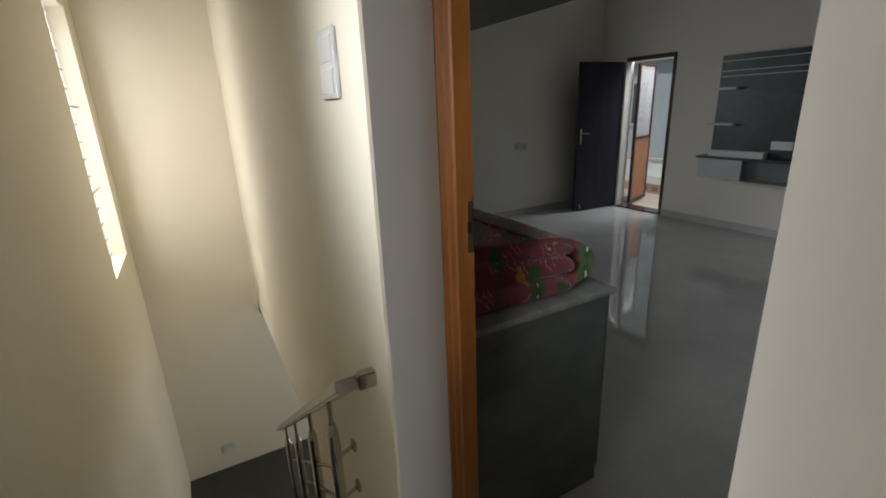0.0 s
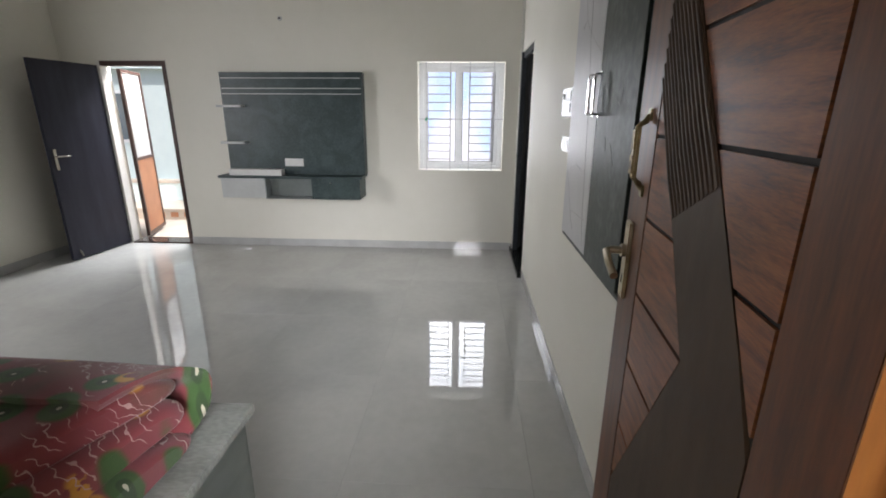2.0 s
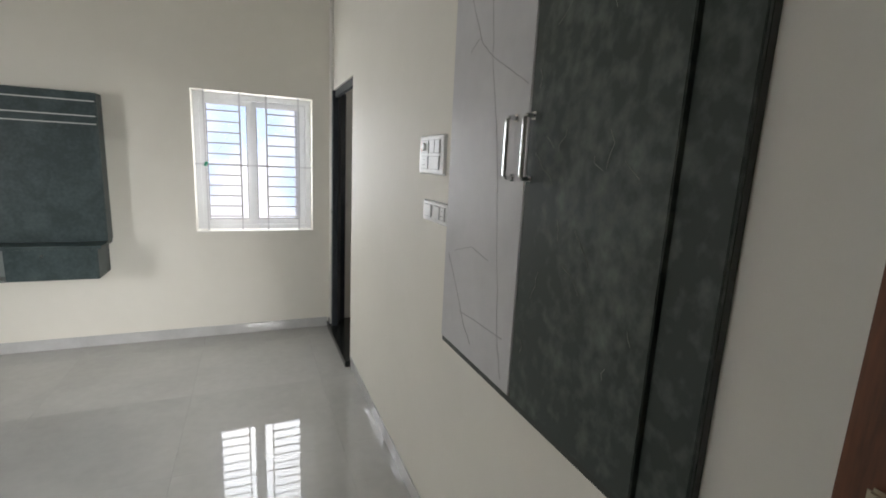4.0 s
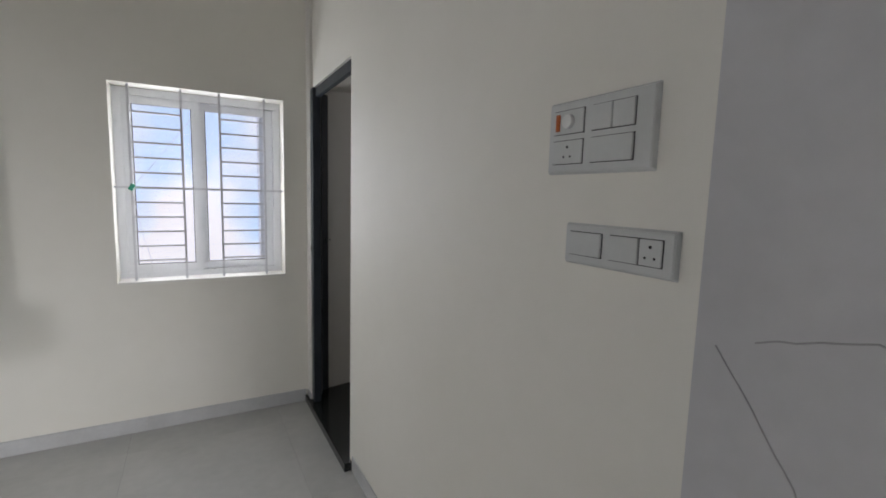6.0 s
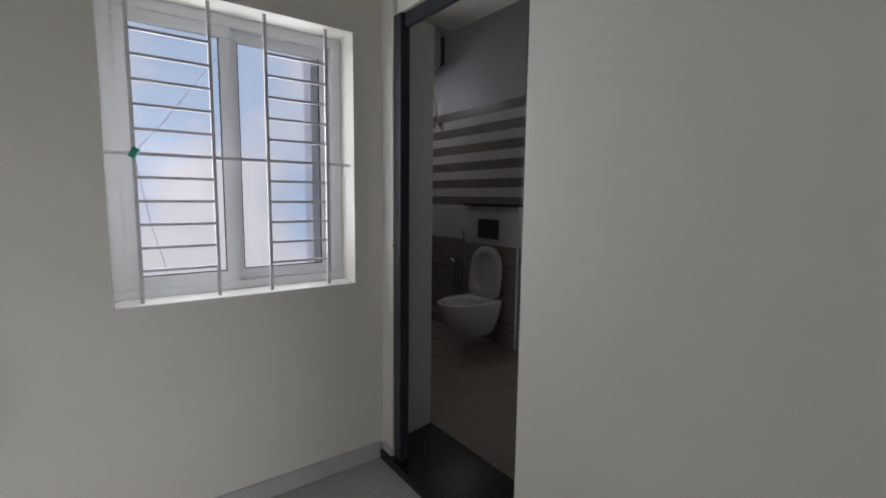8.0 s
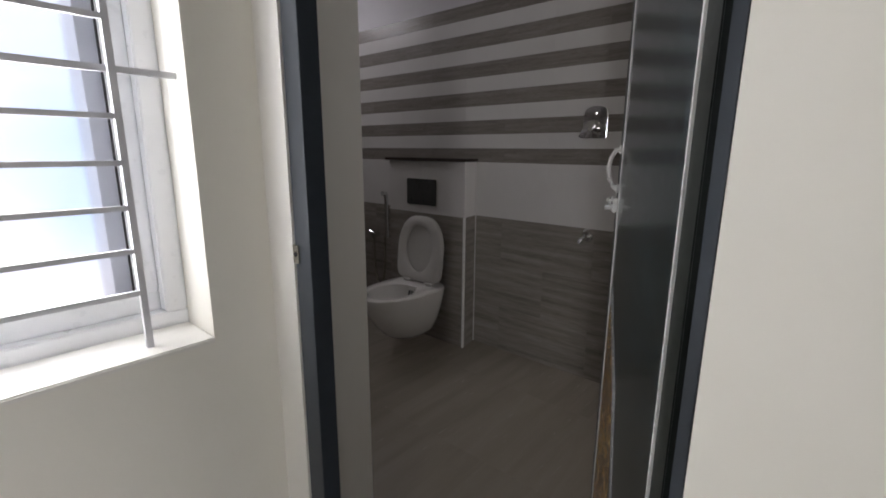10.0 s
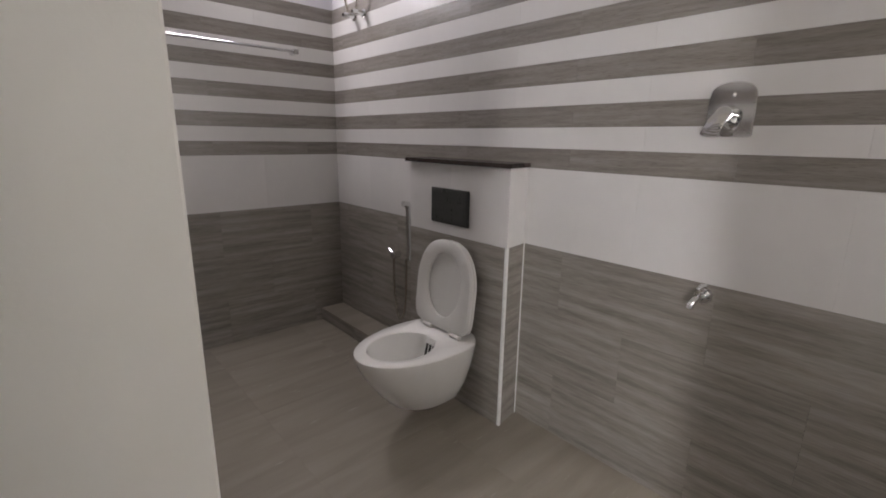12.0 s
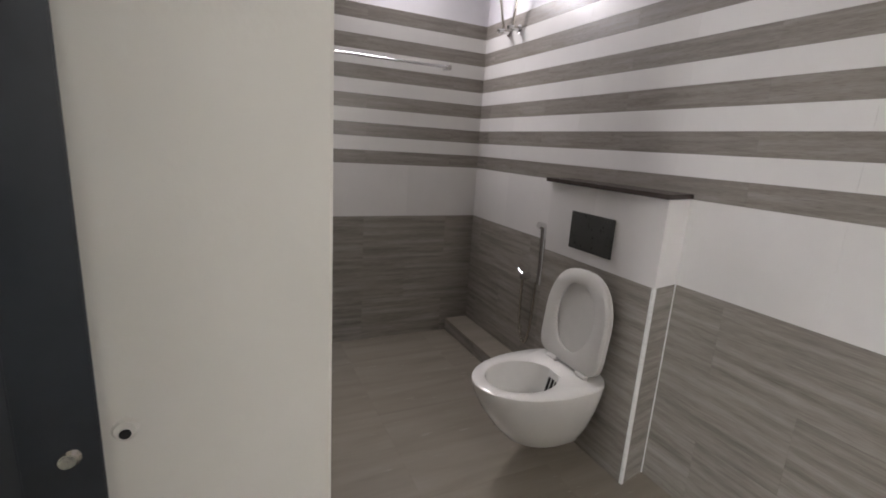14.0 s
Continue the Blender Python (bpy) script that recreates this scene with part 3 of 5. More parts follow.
# ---- counter with the folded quilt ----
def counter():
    c = thing("counter", "grey granite topped counter with charcoal marbled sides", "counter")
    x0, x1, y0, y1 = -2.95, -1.0, YN + 0.003, 1.05
    part("worktop", boxes((x0, x1 + 0.015, y0, y1 + 0.012, 0.815, 0.838)), COUNTER, c, "grey streaked granite top", bevel=0.003)
    part("side_panel", boxes((x1 - 0.02, x1, y0, y1 - 0.02, 0, 0.812)), PANEL, c)
    part("side_panel", boxes((x0, x0 + 0.02, y0, y1 - 0.02, 0, 0.812)), PANEL, c)
    for k in range(3):
        a = x0 + 0.003 + k * 0.648
        part("door", boxes((a, a + 0.645, y1 - 0.02, y1, 0.06, 0.812)), PANEL, c, bevel=0.002)
    part("plinth", boxes((x0 + 0.02, x1 - 0.02, y1 - 0.06, y1 - 0.045, 0, 0.06)), PANEL, c)


def quilt():
    """Three loose folds of a padded quilt, rounded at the fold end."""
    q = thing("folded_quilt", "folded maroon cotton quilt printed with green rosettes", "quilt")
    folds = [(-1.035, 0.874, 0.038, 0.668, 0.255, 0.02), (-1.028, 0.936, 0.038, 0.668, 0.250, 0.16), (-1.020, 0.997, 0.036, 0.664, 0.244, 0.34)]
    for n_fold, (xe, zc, hz, yc, hy, skew) in enumerate(folds):
        rings = []
        L = 1.55
        for i in range(64):
            s = 1 - (1 - i / 63) ** 2.4
            x = xe - 0.012 - L * (1 - s)
            e = min(1.0, max(0.0, (s - 0.974) / 0.026))
            shrink = math.sqrt(max(0.02, 1 - e * e))
            ring = []
            for k in range(40):
                a = 2 * math.pi * k / 40
                ca, sa = math.cos(a), math.sin(a)
                yy = hy * (0.82 + 0.18 * shrink) * math.copysign(abs(ca) ** 0.38, ca)
                zz = hz * (0.50 + 0.50 * shrink) * math.copysign(abs(sa) ** 0.7, sa)
                p = Vector((x * 3.1, yy * 6 + n_fold * 5, n_fold * 3.7))
                w = noise.noise(p) * 0.016 + noise.noise(p * 2.7) * 0.006
                puff = 0.006 * math.sin(x * 42 + 3 * n_fold) * math.cos(yy * 30)
                droop = -0.012 * (yy / hy) ** 2
                yr = yc + yy + 0.020 * noise.noise(Vector((x * 2.2, n_fold * 9.0, 0.3)))
                ring.append((x + 0.02 * ca * (s > 0.9) - skew * (0.97 - yr), yr, zc + zz + (w + puff if sa > 0 else -0.001) + droop * (sa > 0)))
            rings.append(ring)
        bm = loft(rings)
        part("folded_layer", bm, QUILT, q, smooth=True)
    # the outer layer, turned over the far edge of the stack
    rings = []
    for i in range(48):
        s = 1 - (1 - i / 47) ** 2.2
        x = -1.030 - 1.55 * (1 - s)
        e = min(1.0, max(0.0, (s - 0.972) / 0.028))
        thick = 0.036 * math.sqrt(max(0.05, 1 - e * e))
        arc = []
        for k in range(21):
            a = radians(-97 + 200 * k / 20)
            w = 0.010 * noise.noise(Vector((x * 4.0, k * 0.25, 8.0)))
            arc.append((math.cos(a), math.sin(a), w))
        ring = [(x, 0.815 + (0.170 + w) * c, 0.944 + (0.099 + w * 0.6) * v) for c, v, w in arc]
        ring += [(x, 0.815 + (0.170 + w - thick) * c, 0.944 + (0.099 + w * 0.6 - thick) * v) for c, v, w in reversed(arc)]
        rings.append([(p[0] - 0.30 * max(0.0, 0.97 - p[1]), p[1], max(p[2], 0.8385)) for p in ring])
    part("turned_edge", loft(rings), QUILT, q, smooth=True)
    return q


counter()
quilt()


def loft_cabinet():
    c = thing("loft_cabinet", "dark laminated overhead storage loft above the counter", "cabinet")
    part("body", boxes((XL + 0.004, -1.15, YN + 0.003, 1.98, 2.045, TOP - 0.004)), CARCASS, c)
    for k in range(5):
        a = XL + 0.02 + k * 0.735
        part("door", boxes((a, a + 0.73, 1.98, 2.0, 2.06, TOP - 0.02)), DARKLAM, c, bevel=0.002)


loft_cabinet()


# ---- wall cabinet with stone-look doors ----
def wall_cabinet():
    c = thing("wall_cabinet", "wall cabinet with one pale marble and one dark slate door", "cabinet")
    y0, y1, z0, z1 = 1.500, 2.485, 0.897, 2.42
    part("body", boxes((0.014, RX - 0.001, y0, y1, z0, z1)), CARCASS, c)
    part("side_strip", boxes((0.004, 0.014, y0, y0 + 0.098, z0, z1)), SLATE, c, "dark slate-look edge panel", bevel=0.002)
    part("bottom_strip", boxes((0.000, 0.014, y0 + 0.062, y1, z0, z0 + 0.020)), CARCASS, c, bevel=0.002)
    d1 = part("door", boxes((-0.006, 0.014, 2.022, y1 - 0.004, z0 + 0.022, z1)), MARBLE, c, "pale grey marble-look door", bevel=0.002)
    d2 = part("door", boxes((-0.006, 0.014, 1.600, 2.018, z0 + 0.022, z1)), SLATE, c, "dark slate-look door", bevel=0.002)
    veins = [[(2.40, 2.05), (2.30, 1.86), (2.22, 1.80), (2.10, 1.74), (2.02, 1.70)], [(2.26, 2.30), (2.24, 1.95), (2.22, 1.78), (2.17, 1.58), (2.13, 1.30), (2.09, 1.02), (2.06, 0.93)],
             [(2.45, 1.22), (2.36, 1.10), (2.31, 1.02), (2.24, 0.96)], [(2.34, 1.05), (2.24, 1.055), (2.03, 1.06)], [(2.40, 1.24), (2.28, 1.27), (2.15, 1.25)], [(2.36, 1.84), (2.30, 1.87)]]
    for v in veins:
        line = []
        for (ya, za), (yb, zb) in zip(v, v[1:]):
            for k in range(5):
                f = k / 5
                line.append((-0.0058, ya + (yb - ya) * f + 0.006 * noise.noise(Vector((za * 9 + k, ya * 7, 1))), za + (zb - za) * f + 0.006 * noise.noise(Vector((ya * 9, k, 5)))))
        part("vein", tube(line, 0.0014, 5), VEIN, d1)
    rnd = random.Random(4)
    for k in range(28):
        y, z = rnd.uniform(1.62, 1.98), rnd.uniform(0.98, 2.35)
        dy, dz = rnd.uniform(-0.02, 0.02), rnd.uniform(0.010, 0.026)
        line = [(-0.0061, min(2.01, max(1.61, y + dy * i + rnd.uniform(-0.008, 0.008))), min(2.41, z + dz * i)) for i in range(rnd.randint(3, 5))]
        part("streak", tube(line, 0.0009, 5), SCRATCH, d2)
    for d, y in ((d1, 2.075), (d2, 1.998)):
        h = part("handle", tube([(-0.006, y, 1.632), (-0.028, y, 1.632), (-0.033, y, 1.627), (-0.033, y, 1.492), (-0.028, y, 1.487), (-0.006, y, 1.487)], 0.0055, 8), CHROME, d, "chrome bow handle", smooth=True)
        part("collar", boxes((-0.010, -0.006, y - 0.009, y + 0.009, 1.623, 1.641)), CHROME, h)
        part("collar", boxes((-0.010, -0.006, y - 0.009, y + 0.009, 1.478, 1.496)), CHROME, h)


wall_cabinet()


# ---- switch plates ----
def switch_plate(name, label, y0, y1, z0, z1, modules, face_x=0.0, turn=None):
    """A bevelled plate on a wall that faces -x; modules: rows of (y0, y1, z0, z1, kind)."""
    s = thing(name, label, "switch plate")
    bm = prism([(y0, z0), (y1, z0), (y1, z1), (y0, z1)], face_x - 0.010, face_x, flat="x")
    top = [v for v in bm.verts if v.co.x < face_x - 0.005]
    cy, cz = (y0 + y1) / 2, (z0 + z1) / 2
    for v in top:
        v.co.y += 0.006 if v.co.y < cy else -0.006
        v.co.z += 0.006 if v.co.z < cz else -0.006
    part("plate", bm, SWITCHPL, s, bevel=0.0015)
    x = face_x - 0.010
    for a, b, c, d, kind in modules:
        part("recess", boxes((x - 0.0006, x + 0.001, a - 0.0015, b + 0.0015, c - 0.0015, d + 0.0015)), HOLE, s)
        if kind == "blank":
            part("rocker", boxes((x - 0.0045, x, a, b, c, d)), SWITCHPL, s, bevel=0.001)
        if kind == "pair":
            m = (a + b) / 2
            part("rocker", boxes((x - 0.004, x, a, m - 0.0006, c, d)), SWITCHPL, s, bevel=0.001)
            part("rocker", boxes((x - 0.005, x, m + 0.0006, b, c, d)), SWITCHPL, s, bevel=0.001)
        if kind == "socket":
            o = part("socket", boxes((x - 0.003, x, a, b, c, d)), SWITCHPL, s, bevel=0.001)
            my, mz = (a + b) / 2, (c + d) / 2
            for dy, dz, r in ((0, 0.010, 0.003), (0.009, -0.009, 0.0024), (-0.009, -0.009, 0.0024)):
                part("pin_hole", cyl(bmesh.new(), (x - 0.0026, my + dy, mz + dz), (x - 0.0036, my + dy, mz + dz), r, seg=10), HOLE, o)
        if kind == "dial":
            o = part("regulator", boxes((x - 0.003, x, a, b, c, d)), SWITCHPL, s, bevel=0.001)
            part("neon_lamp", boxes((x - 0.0045, x - 0.002, b - 0.017, b - 0.005, c + 0.006, d - 0.006)), RED, o, "orange indicator lens", bevel=0.0006)
            bmk = bmesh.new()
            cyl(bmk, (x - 0.003, b - 0.042, (c + d) / 2), (x - 0.011, b - 0.042, (c + d) / 2), 0.015, 0.0135, 24)
            part("knob", bmk, WHITEPL, o, "white round dimmer knob", smooth=True)
    return s


switch_plate("switch_plate", "grey-white double-row switch board with orange neon", 2.592, 2.854, 1.471, 1.620,
             [(2.752, 2.832, 1.553, 1.599, "dial"), (2.634, 2.730, 1.553, 1.599, "pair"), (2.752, 2.832, 1.493, 1.539, "socket"), (2.634, 2.730, 1.493, 1.539, "blank")], RX)
switch_plate("switch_plate", "grey-white single-row switch board with socket", 2.536, 2.789, 1.291, 1.375,
             [(2.690, 2.770, 1.312, 1.357, "blank"), (2.608, 2.670, 1.312, 1.357, "blank"), (2.562, 2.606, 1.312, 1.357, "socket")], RX)


def side_wall_sockets():
    s = thing("socket_plate", "small cream socket plates on the side wall", "socket")
    for y in (3.62, 3.74):
        p = part("plate", boxes((XL, XL + 0.009, y, y + 0.085, 0.885, 0.97)), SWITCHPL, s, bevel=0.002)
        part("pin_hole", cyl(bmesh.new(), (XL + 0.0085, y + 0.042, 0.93), (XL + 0.0096, y + 0.042, 0.93), 0.009, seg=10), HOLE, p)


side_wall_sockets()


def ceiling_hook_plate():
    s = thing("wall_hook", "small dark lamp hook on the wall", "hook")
    part("rose", cyl(bmesh.new(), (-2.425, YT, 2.397), (-2.425, YT - 0.012, 2.397), 0.022), SWITCHPL, s, smooth=True)
    part("pin", cyl(bmesh.new(), (-2.425, YT - 0.010, 2.397), (-2.425, YT - 0.035, 2.393), 0.008), HOLE, s, smooth=True)


ceiling_hook_plate()


# ---- television unit ----
def tv_unit():
    u = thing("tv_unit", "dark laminated television wall unit with shelf and drawers", "tv unit")
    x0, x1, yf = -3.07, -1.592, 5.02
    part("back_panel", boxes((x0, x1, yf, YT - 0.002, 0.842, 1.880)), DARKLAM, u, bevel=0.002)
    for z in (1.822, 1.722, 1.668):
        part("inlay", boxes((x0 + 0.01, x1 - 0.01, yf - 0.0015, yf + 0.001, z - 0.004, z + 0.004)), LIGHTLAM, u, "thin pale inlay strip")
    for z in (1.545, 1.178):
        part("side_shelf", boxes((x0 - 0.02, x0 + 0.24, yf - 0.10, yf + 0.002, z - 0.011, z + 0.011)), LIGHTLAM, u, "short pale shelf", bevel=0.002)
    part("shelf", boxes((x0 - 0.07, x1 - 0.005, 4.86, YT - 0.002, 0.816, 0.840)), DARKLAM, u, bevel=0.003)
    a, b, c = -2.64, -2.14, x1 - 0.03
    part("niche", boxes((a, b, 4.99, YT - 0.002, 0.60, 0.815), (a, b, 4.87, 4.99, 0.60, 0.612), (a, a + 0.012, 4.87, 4.99, 0.612, 0.815)), MIDLAM, u, "grey open compartment", bevel=0.001)
    d = part("drawer", boxes((b + 0.002, c, 4.872, YT - 0.002, 0.60, 0.815)), DARKLAM, u, bevel=0.002)
    part("knob", cyl(bmesh.new(), (-1.93, 4.872, 0.775), (-1.93, 4.855, 0.775), 0.008), CHROME, d, smooth=True)
    part("side_box", boxes((x0 - 0.06, a - 0.004, 4.90, YT - 0.002, 0.60, 0.815)), LIGHTLAM, u, "pale grey drawer box", bevel=0.002)


tv_unit()


def carton(name, label, x0, x1, y0, y1, z0, z1, material):
    c = thing(name, label, "box")
    part("body", boxes((x0, x1, y0, y1, z0, z1 - 0.012)), material, c, bevel=0.002)
    part("lid", boxes((x0 - 0.001, x1 + 0.001, y0 - 0.001, y1 + 0.001, z1 - 0.0115, z1)), material, c, bevel=0.002)


carton("carton", "long white carton lying on the unit shelf", -3.03, -2.46, 4.90, 4.99, 0.8405, 0.905, WHITEPL)
sp = thing("socket_plate", "white socket plate fixed on the dark panel", "socket")
part("plate", boxes((-2.455, -2.255, 5.006, 5.0195, 0.93, 1.012)), WHITEPL, sp, bevel=0.003)
part("cover", boxes((-2.445, -2.265, 5.0035, 5.0065, 0.938, 1.004)), WHITEPL, sp, bevel=0.001)


# ---- window ----
def window_unit():
    w = tagged(new("window_1"), "white sliding window with frosted panes and steel grille", "window", kind="structure")
    x0, x1, z0, z1, y = WX0, WX1, WZ0, WZ1, 5.285
    f = 0.045
    part("window_frame", boxes((x0, x1, y, y + 0.06, z0, z0 + f), (x0, x1, y, y + 0.06, z1 - f, z1), (x0, x0 + f, y, y + 0.06, z0 + f, z1 - f), (x1 - f, x1, y, y + 0.06, z0 + f, z1 - f)), UPVC, w, bevel=0.003)
    for a, b, dy in ((x0 + f, -0.594, 0.004), (-0.612, x1 - f, 0.030)):
        s = 0.045
        sash = part("sash", boxes((a, b, y + dy, y + dy + 0.024, z0 + f, z0 + f + s), (a, b, y + dy, y + dy + 0.024, z1 - f - s, z1 - f), (a, a + s, y + dy, y + dy + 0.024, z0 + f + s, z1 - f - s),
                                  (b - s, b, y + dy, y + dy + 0.024, z0 + f + s, z1 - f - s)), UPVC, w, bevel=0.003)
        p = part("pane", boxes((a + s, b - s, y + dy + 0.010, y + dy + 0.014, z0 + f + s, z1 - f - s)), PANE, sash)
        p.visible_shadow = False
        part("gasket", boxes((a + s, a + s + 0.004, y + dy + 0.006, y + dy + 0.0095, z0 + f + s, z1 - f - s), (b - s - 0.004, b - s, y + dy + 0.006, y + dy + 0.0095, z0 + f + s, z1 - f - s),
                             (a + s, b - s, y + dy + 0.006, y + dy + 0.0095, z0 + f + s, z0 + f + s + 0.004)), RUBBER, sash)
    part("window_sill", boxes((x0 + 0.002, x1 - 0.002, YT - 0.012, y - 0.002, z0, z0 + 0.012)), REVEAL, w, bevel=0.003)
    g = part("grille", boxes((x0 + 0.001, x1 - 0.001, 5.196, 5.204, 1.419, 1.431)), GRILLE, w)
    for x in (-0.944, -0.690, -0.490, -0.240):
        part("bar", boxes((x - 0.006, x + 0.006, 5.184, 5.196, z0 + 0.012, z1)), GRILLE, g)
    zs = [1.008 + k * 0.0836 for k in range(11)]
    for z in zs:
        if abs(z - 1.425) < 0.01:
            continue
        for a, b in ((-0.944, -0.690), (-0.490, -0.240)):
            part("bar", boxes((a + 0.006, b - 0.006, 5.185, 5.193, z - 0.005, z + 0.005)), GRILLE, g)
    part("tie", cyl(bmesh.new(), (-0.953, 5.178, 1.41), (-0.935, 5.176, 1.442), 0.012, seg=8), surface("green_string", (0.02, 0.28, 0.16), (0.03, 0.36, 0.22), 40, rough=0.7), g, "green string knot", smooth=True)
    part("string", tube([(-0.944, 5.18, 1.425), (-0.85, 5.19, 1.54), (-0.62, 5.20, 1.86)], 0.0012, 5), GRILLE, g)
    part("string", tube([(-0.944, 5.178, 1.42), (-0.925, 5.176, 1.30), (-0.905, 5.178, 1.17), (-0.87, 5.18, 1.03), (-0.862, 5.182, 0.96)], 0.0012, 5), GRILLE, g)


window_unit()
# glowing panel set close outside the window in place of the view
tagged(part("backdrop", boxes((-2.0, -0.255, 5.43, 5.46, 0.2, 2.7)), SKYGLOW), "glowing panel standing in for sky and far walls", "backdrop", kind="structure")


# ---- balcony door and beyond ----
def balcony_door():
    f = tagged(new("door_2"), "open navy-grey flush balcony door in a dark frame", "door", kind="structure")
    part("frame_post", boxes((BX1 - 0.045, BX1, YT - 0.006, YT + 0.09, 0.0, BZ1)), GATEFRAME, f, bevel=0.003)
    part("frame_post", boxes((BX0, BX0 + 0.045, YT - 0.006, YT + 0.09, 0.0, BZ1)), REVEAL, f, "pale painted frame post", bevel=0.003)
    part("frame_head", boxes((BX0 + 0.045, BX1 - 0.045, YT - 0.006, YT + 0.09, BZ1 - 0.05, BZ1)), GATEFRAME, f, bevel=0.003)
    part("threshold", boxes((BX0 + 0.045, BX1 - 0.045, YT - 0.02, YT + 0.2, 0.0, 0.018)), LEDGE, f, bevel=0.003)
    m = Matrix.Translation((BX0 + 0.02, YT - 0.01, 0)) @ Matrix.Rotation(radians(-95), 4, "Z")
    leaf = part("leaf", boxes((0.0, 0.74, -0.036, 0.0, 0.012, BZ1 - 0.045), m=m), BALCLEAF, f, bevel=0.002)
    hp = part("handle_plate", boxes((0.672, 0.705, 0.0, 0.008, 0.93, 1.13), m=m), STEEL, leaf, bevel=0.002)
    bm = tube([(0.688, 0.006, 1.06), (0.688, 0.045, 1.06), (0.675, 0.052, 1.06), (0.575, 0.052, 1.058)], 0.008, 8)
    bmesh.ops.transform(bm, matrix=m, verts=bm.verts)
    part("lever", bm, STEEL, hp, smooth=True)
    stop = cyl(bmesh.new(), m @ Vector((0.66, 0.004, 0.10)), m @ Vector((0.66, 0.03, 0.04)), 0.010, seg=10)
    part("door_stop", stop, STEEL, leaf, smooth=True)


balcony_door()


def grille_gate():
    """The outer leaf, swung out: steel bars above, a board below."""
    f = tagged(new("door_3"), "outer door half open with white bars above board", "door", kind="structure")
    m = Matrix.Translation((BX0 + 0.055, YT + 0.215, 0.0)) @ Matrix.Rotation(radians(108), 4, "Z")
    w, t = 0.62, 0.035
    for a, b, c, d in ((0, 0.04, 0.02, 1.94), (w - 0.03, w, 0.02, 1.94)):
        part("gate_stile", boxes((a, b, -t, 0, c, d), m=m), GATEFRAME, f)
    for c, d in ((0.02, 0.06), (0.93, 0.96), (1.91, 1.94)):
        part("gate_rail", boxes((0.04, w - 0.03, -t, 0, c, d), m=m), GATEFRAME, f)
    part("board", boxes((0.04, w - 0.03, -t + 0.008, -0.008, 0.06, 0.93), m=m), GATEWOOD, f, "orange-brown wooden board")
    for k in range(11):
        a = 0.04 + (k + 0.5) * (w - 0.07) / 11
        part("bar", boxes((a - 0.008, a + 0.008, -0.022, -0.012, 0.96, 1.91), m=m), UPVC, f)
    for k in range(9):
        z = 1.04 + k * 0.1
        part("cross_bar", boxes((0.04, w - 0.03, -0.012, -0.006, z - 0.007, z + 0.007), m=m), UPVC, f)


grille_gate()


def balcony():
    tagged(part("balcony_floor", boxes((-6.4, -2.4, YT + 0.2, 7.0, -0.14, -0.01)), BEIGE), "beige tiled balcony floor", "floor", kind="structure")
    p = tagged(part("balcony_parapet", boxes((-6.4, -2.4, 7.0, 7.15, -0.14, 0.42)), FACADE), "low pale parapet around the balcony", "parapet", kind="structure")
    part("coping", boxes((-6.42, -2.38, 6.98, 7.17, 0.42, 0.46)), BEIGE, p)
    s = thing("step", "beige tiled step on the balcony", "step")
    part("tread", boxes((-5.6, -3.2, 6.35, 6.99, 0.13, 0.15)), BEIGE, s)
    part("riser", boxes((-5.6, -3.2, 6.36, 6.99, -0.01, 0.13)), BEIGE, s)
    for k in range(12):
        part("tile", boxes((-5.55 + k * 0.2, -5.44 + k * 0.2, 6.352, 6.361, 0.03, 0.10)), GATEWOOD, s)


balcony()


def neighbour_house():
    h = thing("house", "pale mint rendered house across the street", "house")
    x0, x1, y0, z1 = -16.0, -4.0, 12.0, 6.5
    part("wall", boxes((x0, x1, y0, y0 + 8, -3.5, z1)), FACADE, h)
    part("roof", boxes((x0 - 0.3, x1 + 0.3, y0 - 0.3, y0 + 8.3, z1, z1 + 0.25)), BEIGE, h)
    for i in range(5):
        for z in (-2.3, 0.7, 3.7):
            a = x0 + 1.0 + i * 2.3
            w = part("window", boxes((a, a + 1.2, y0 - 0.05, y0 + 0.02, z, z + 1.3)), UPVC, h)
            for k in range(2):
                part("pane", boxes((a + 0.08 + k * 0.55, a + 0.57 + k * 0.55, y0 - 0.06, y0 - 0.051, z + 0.08, z + 1.22)), DARKWIN, w)
    for z in (-0.5, 2.5):
        part("ledge", boxes((x0, x1, y0 - 0.25, y0, z, z + 0.12)), FACADE, h)


neighbour_house()


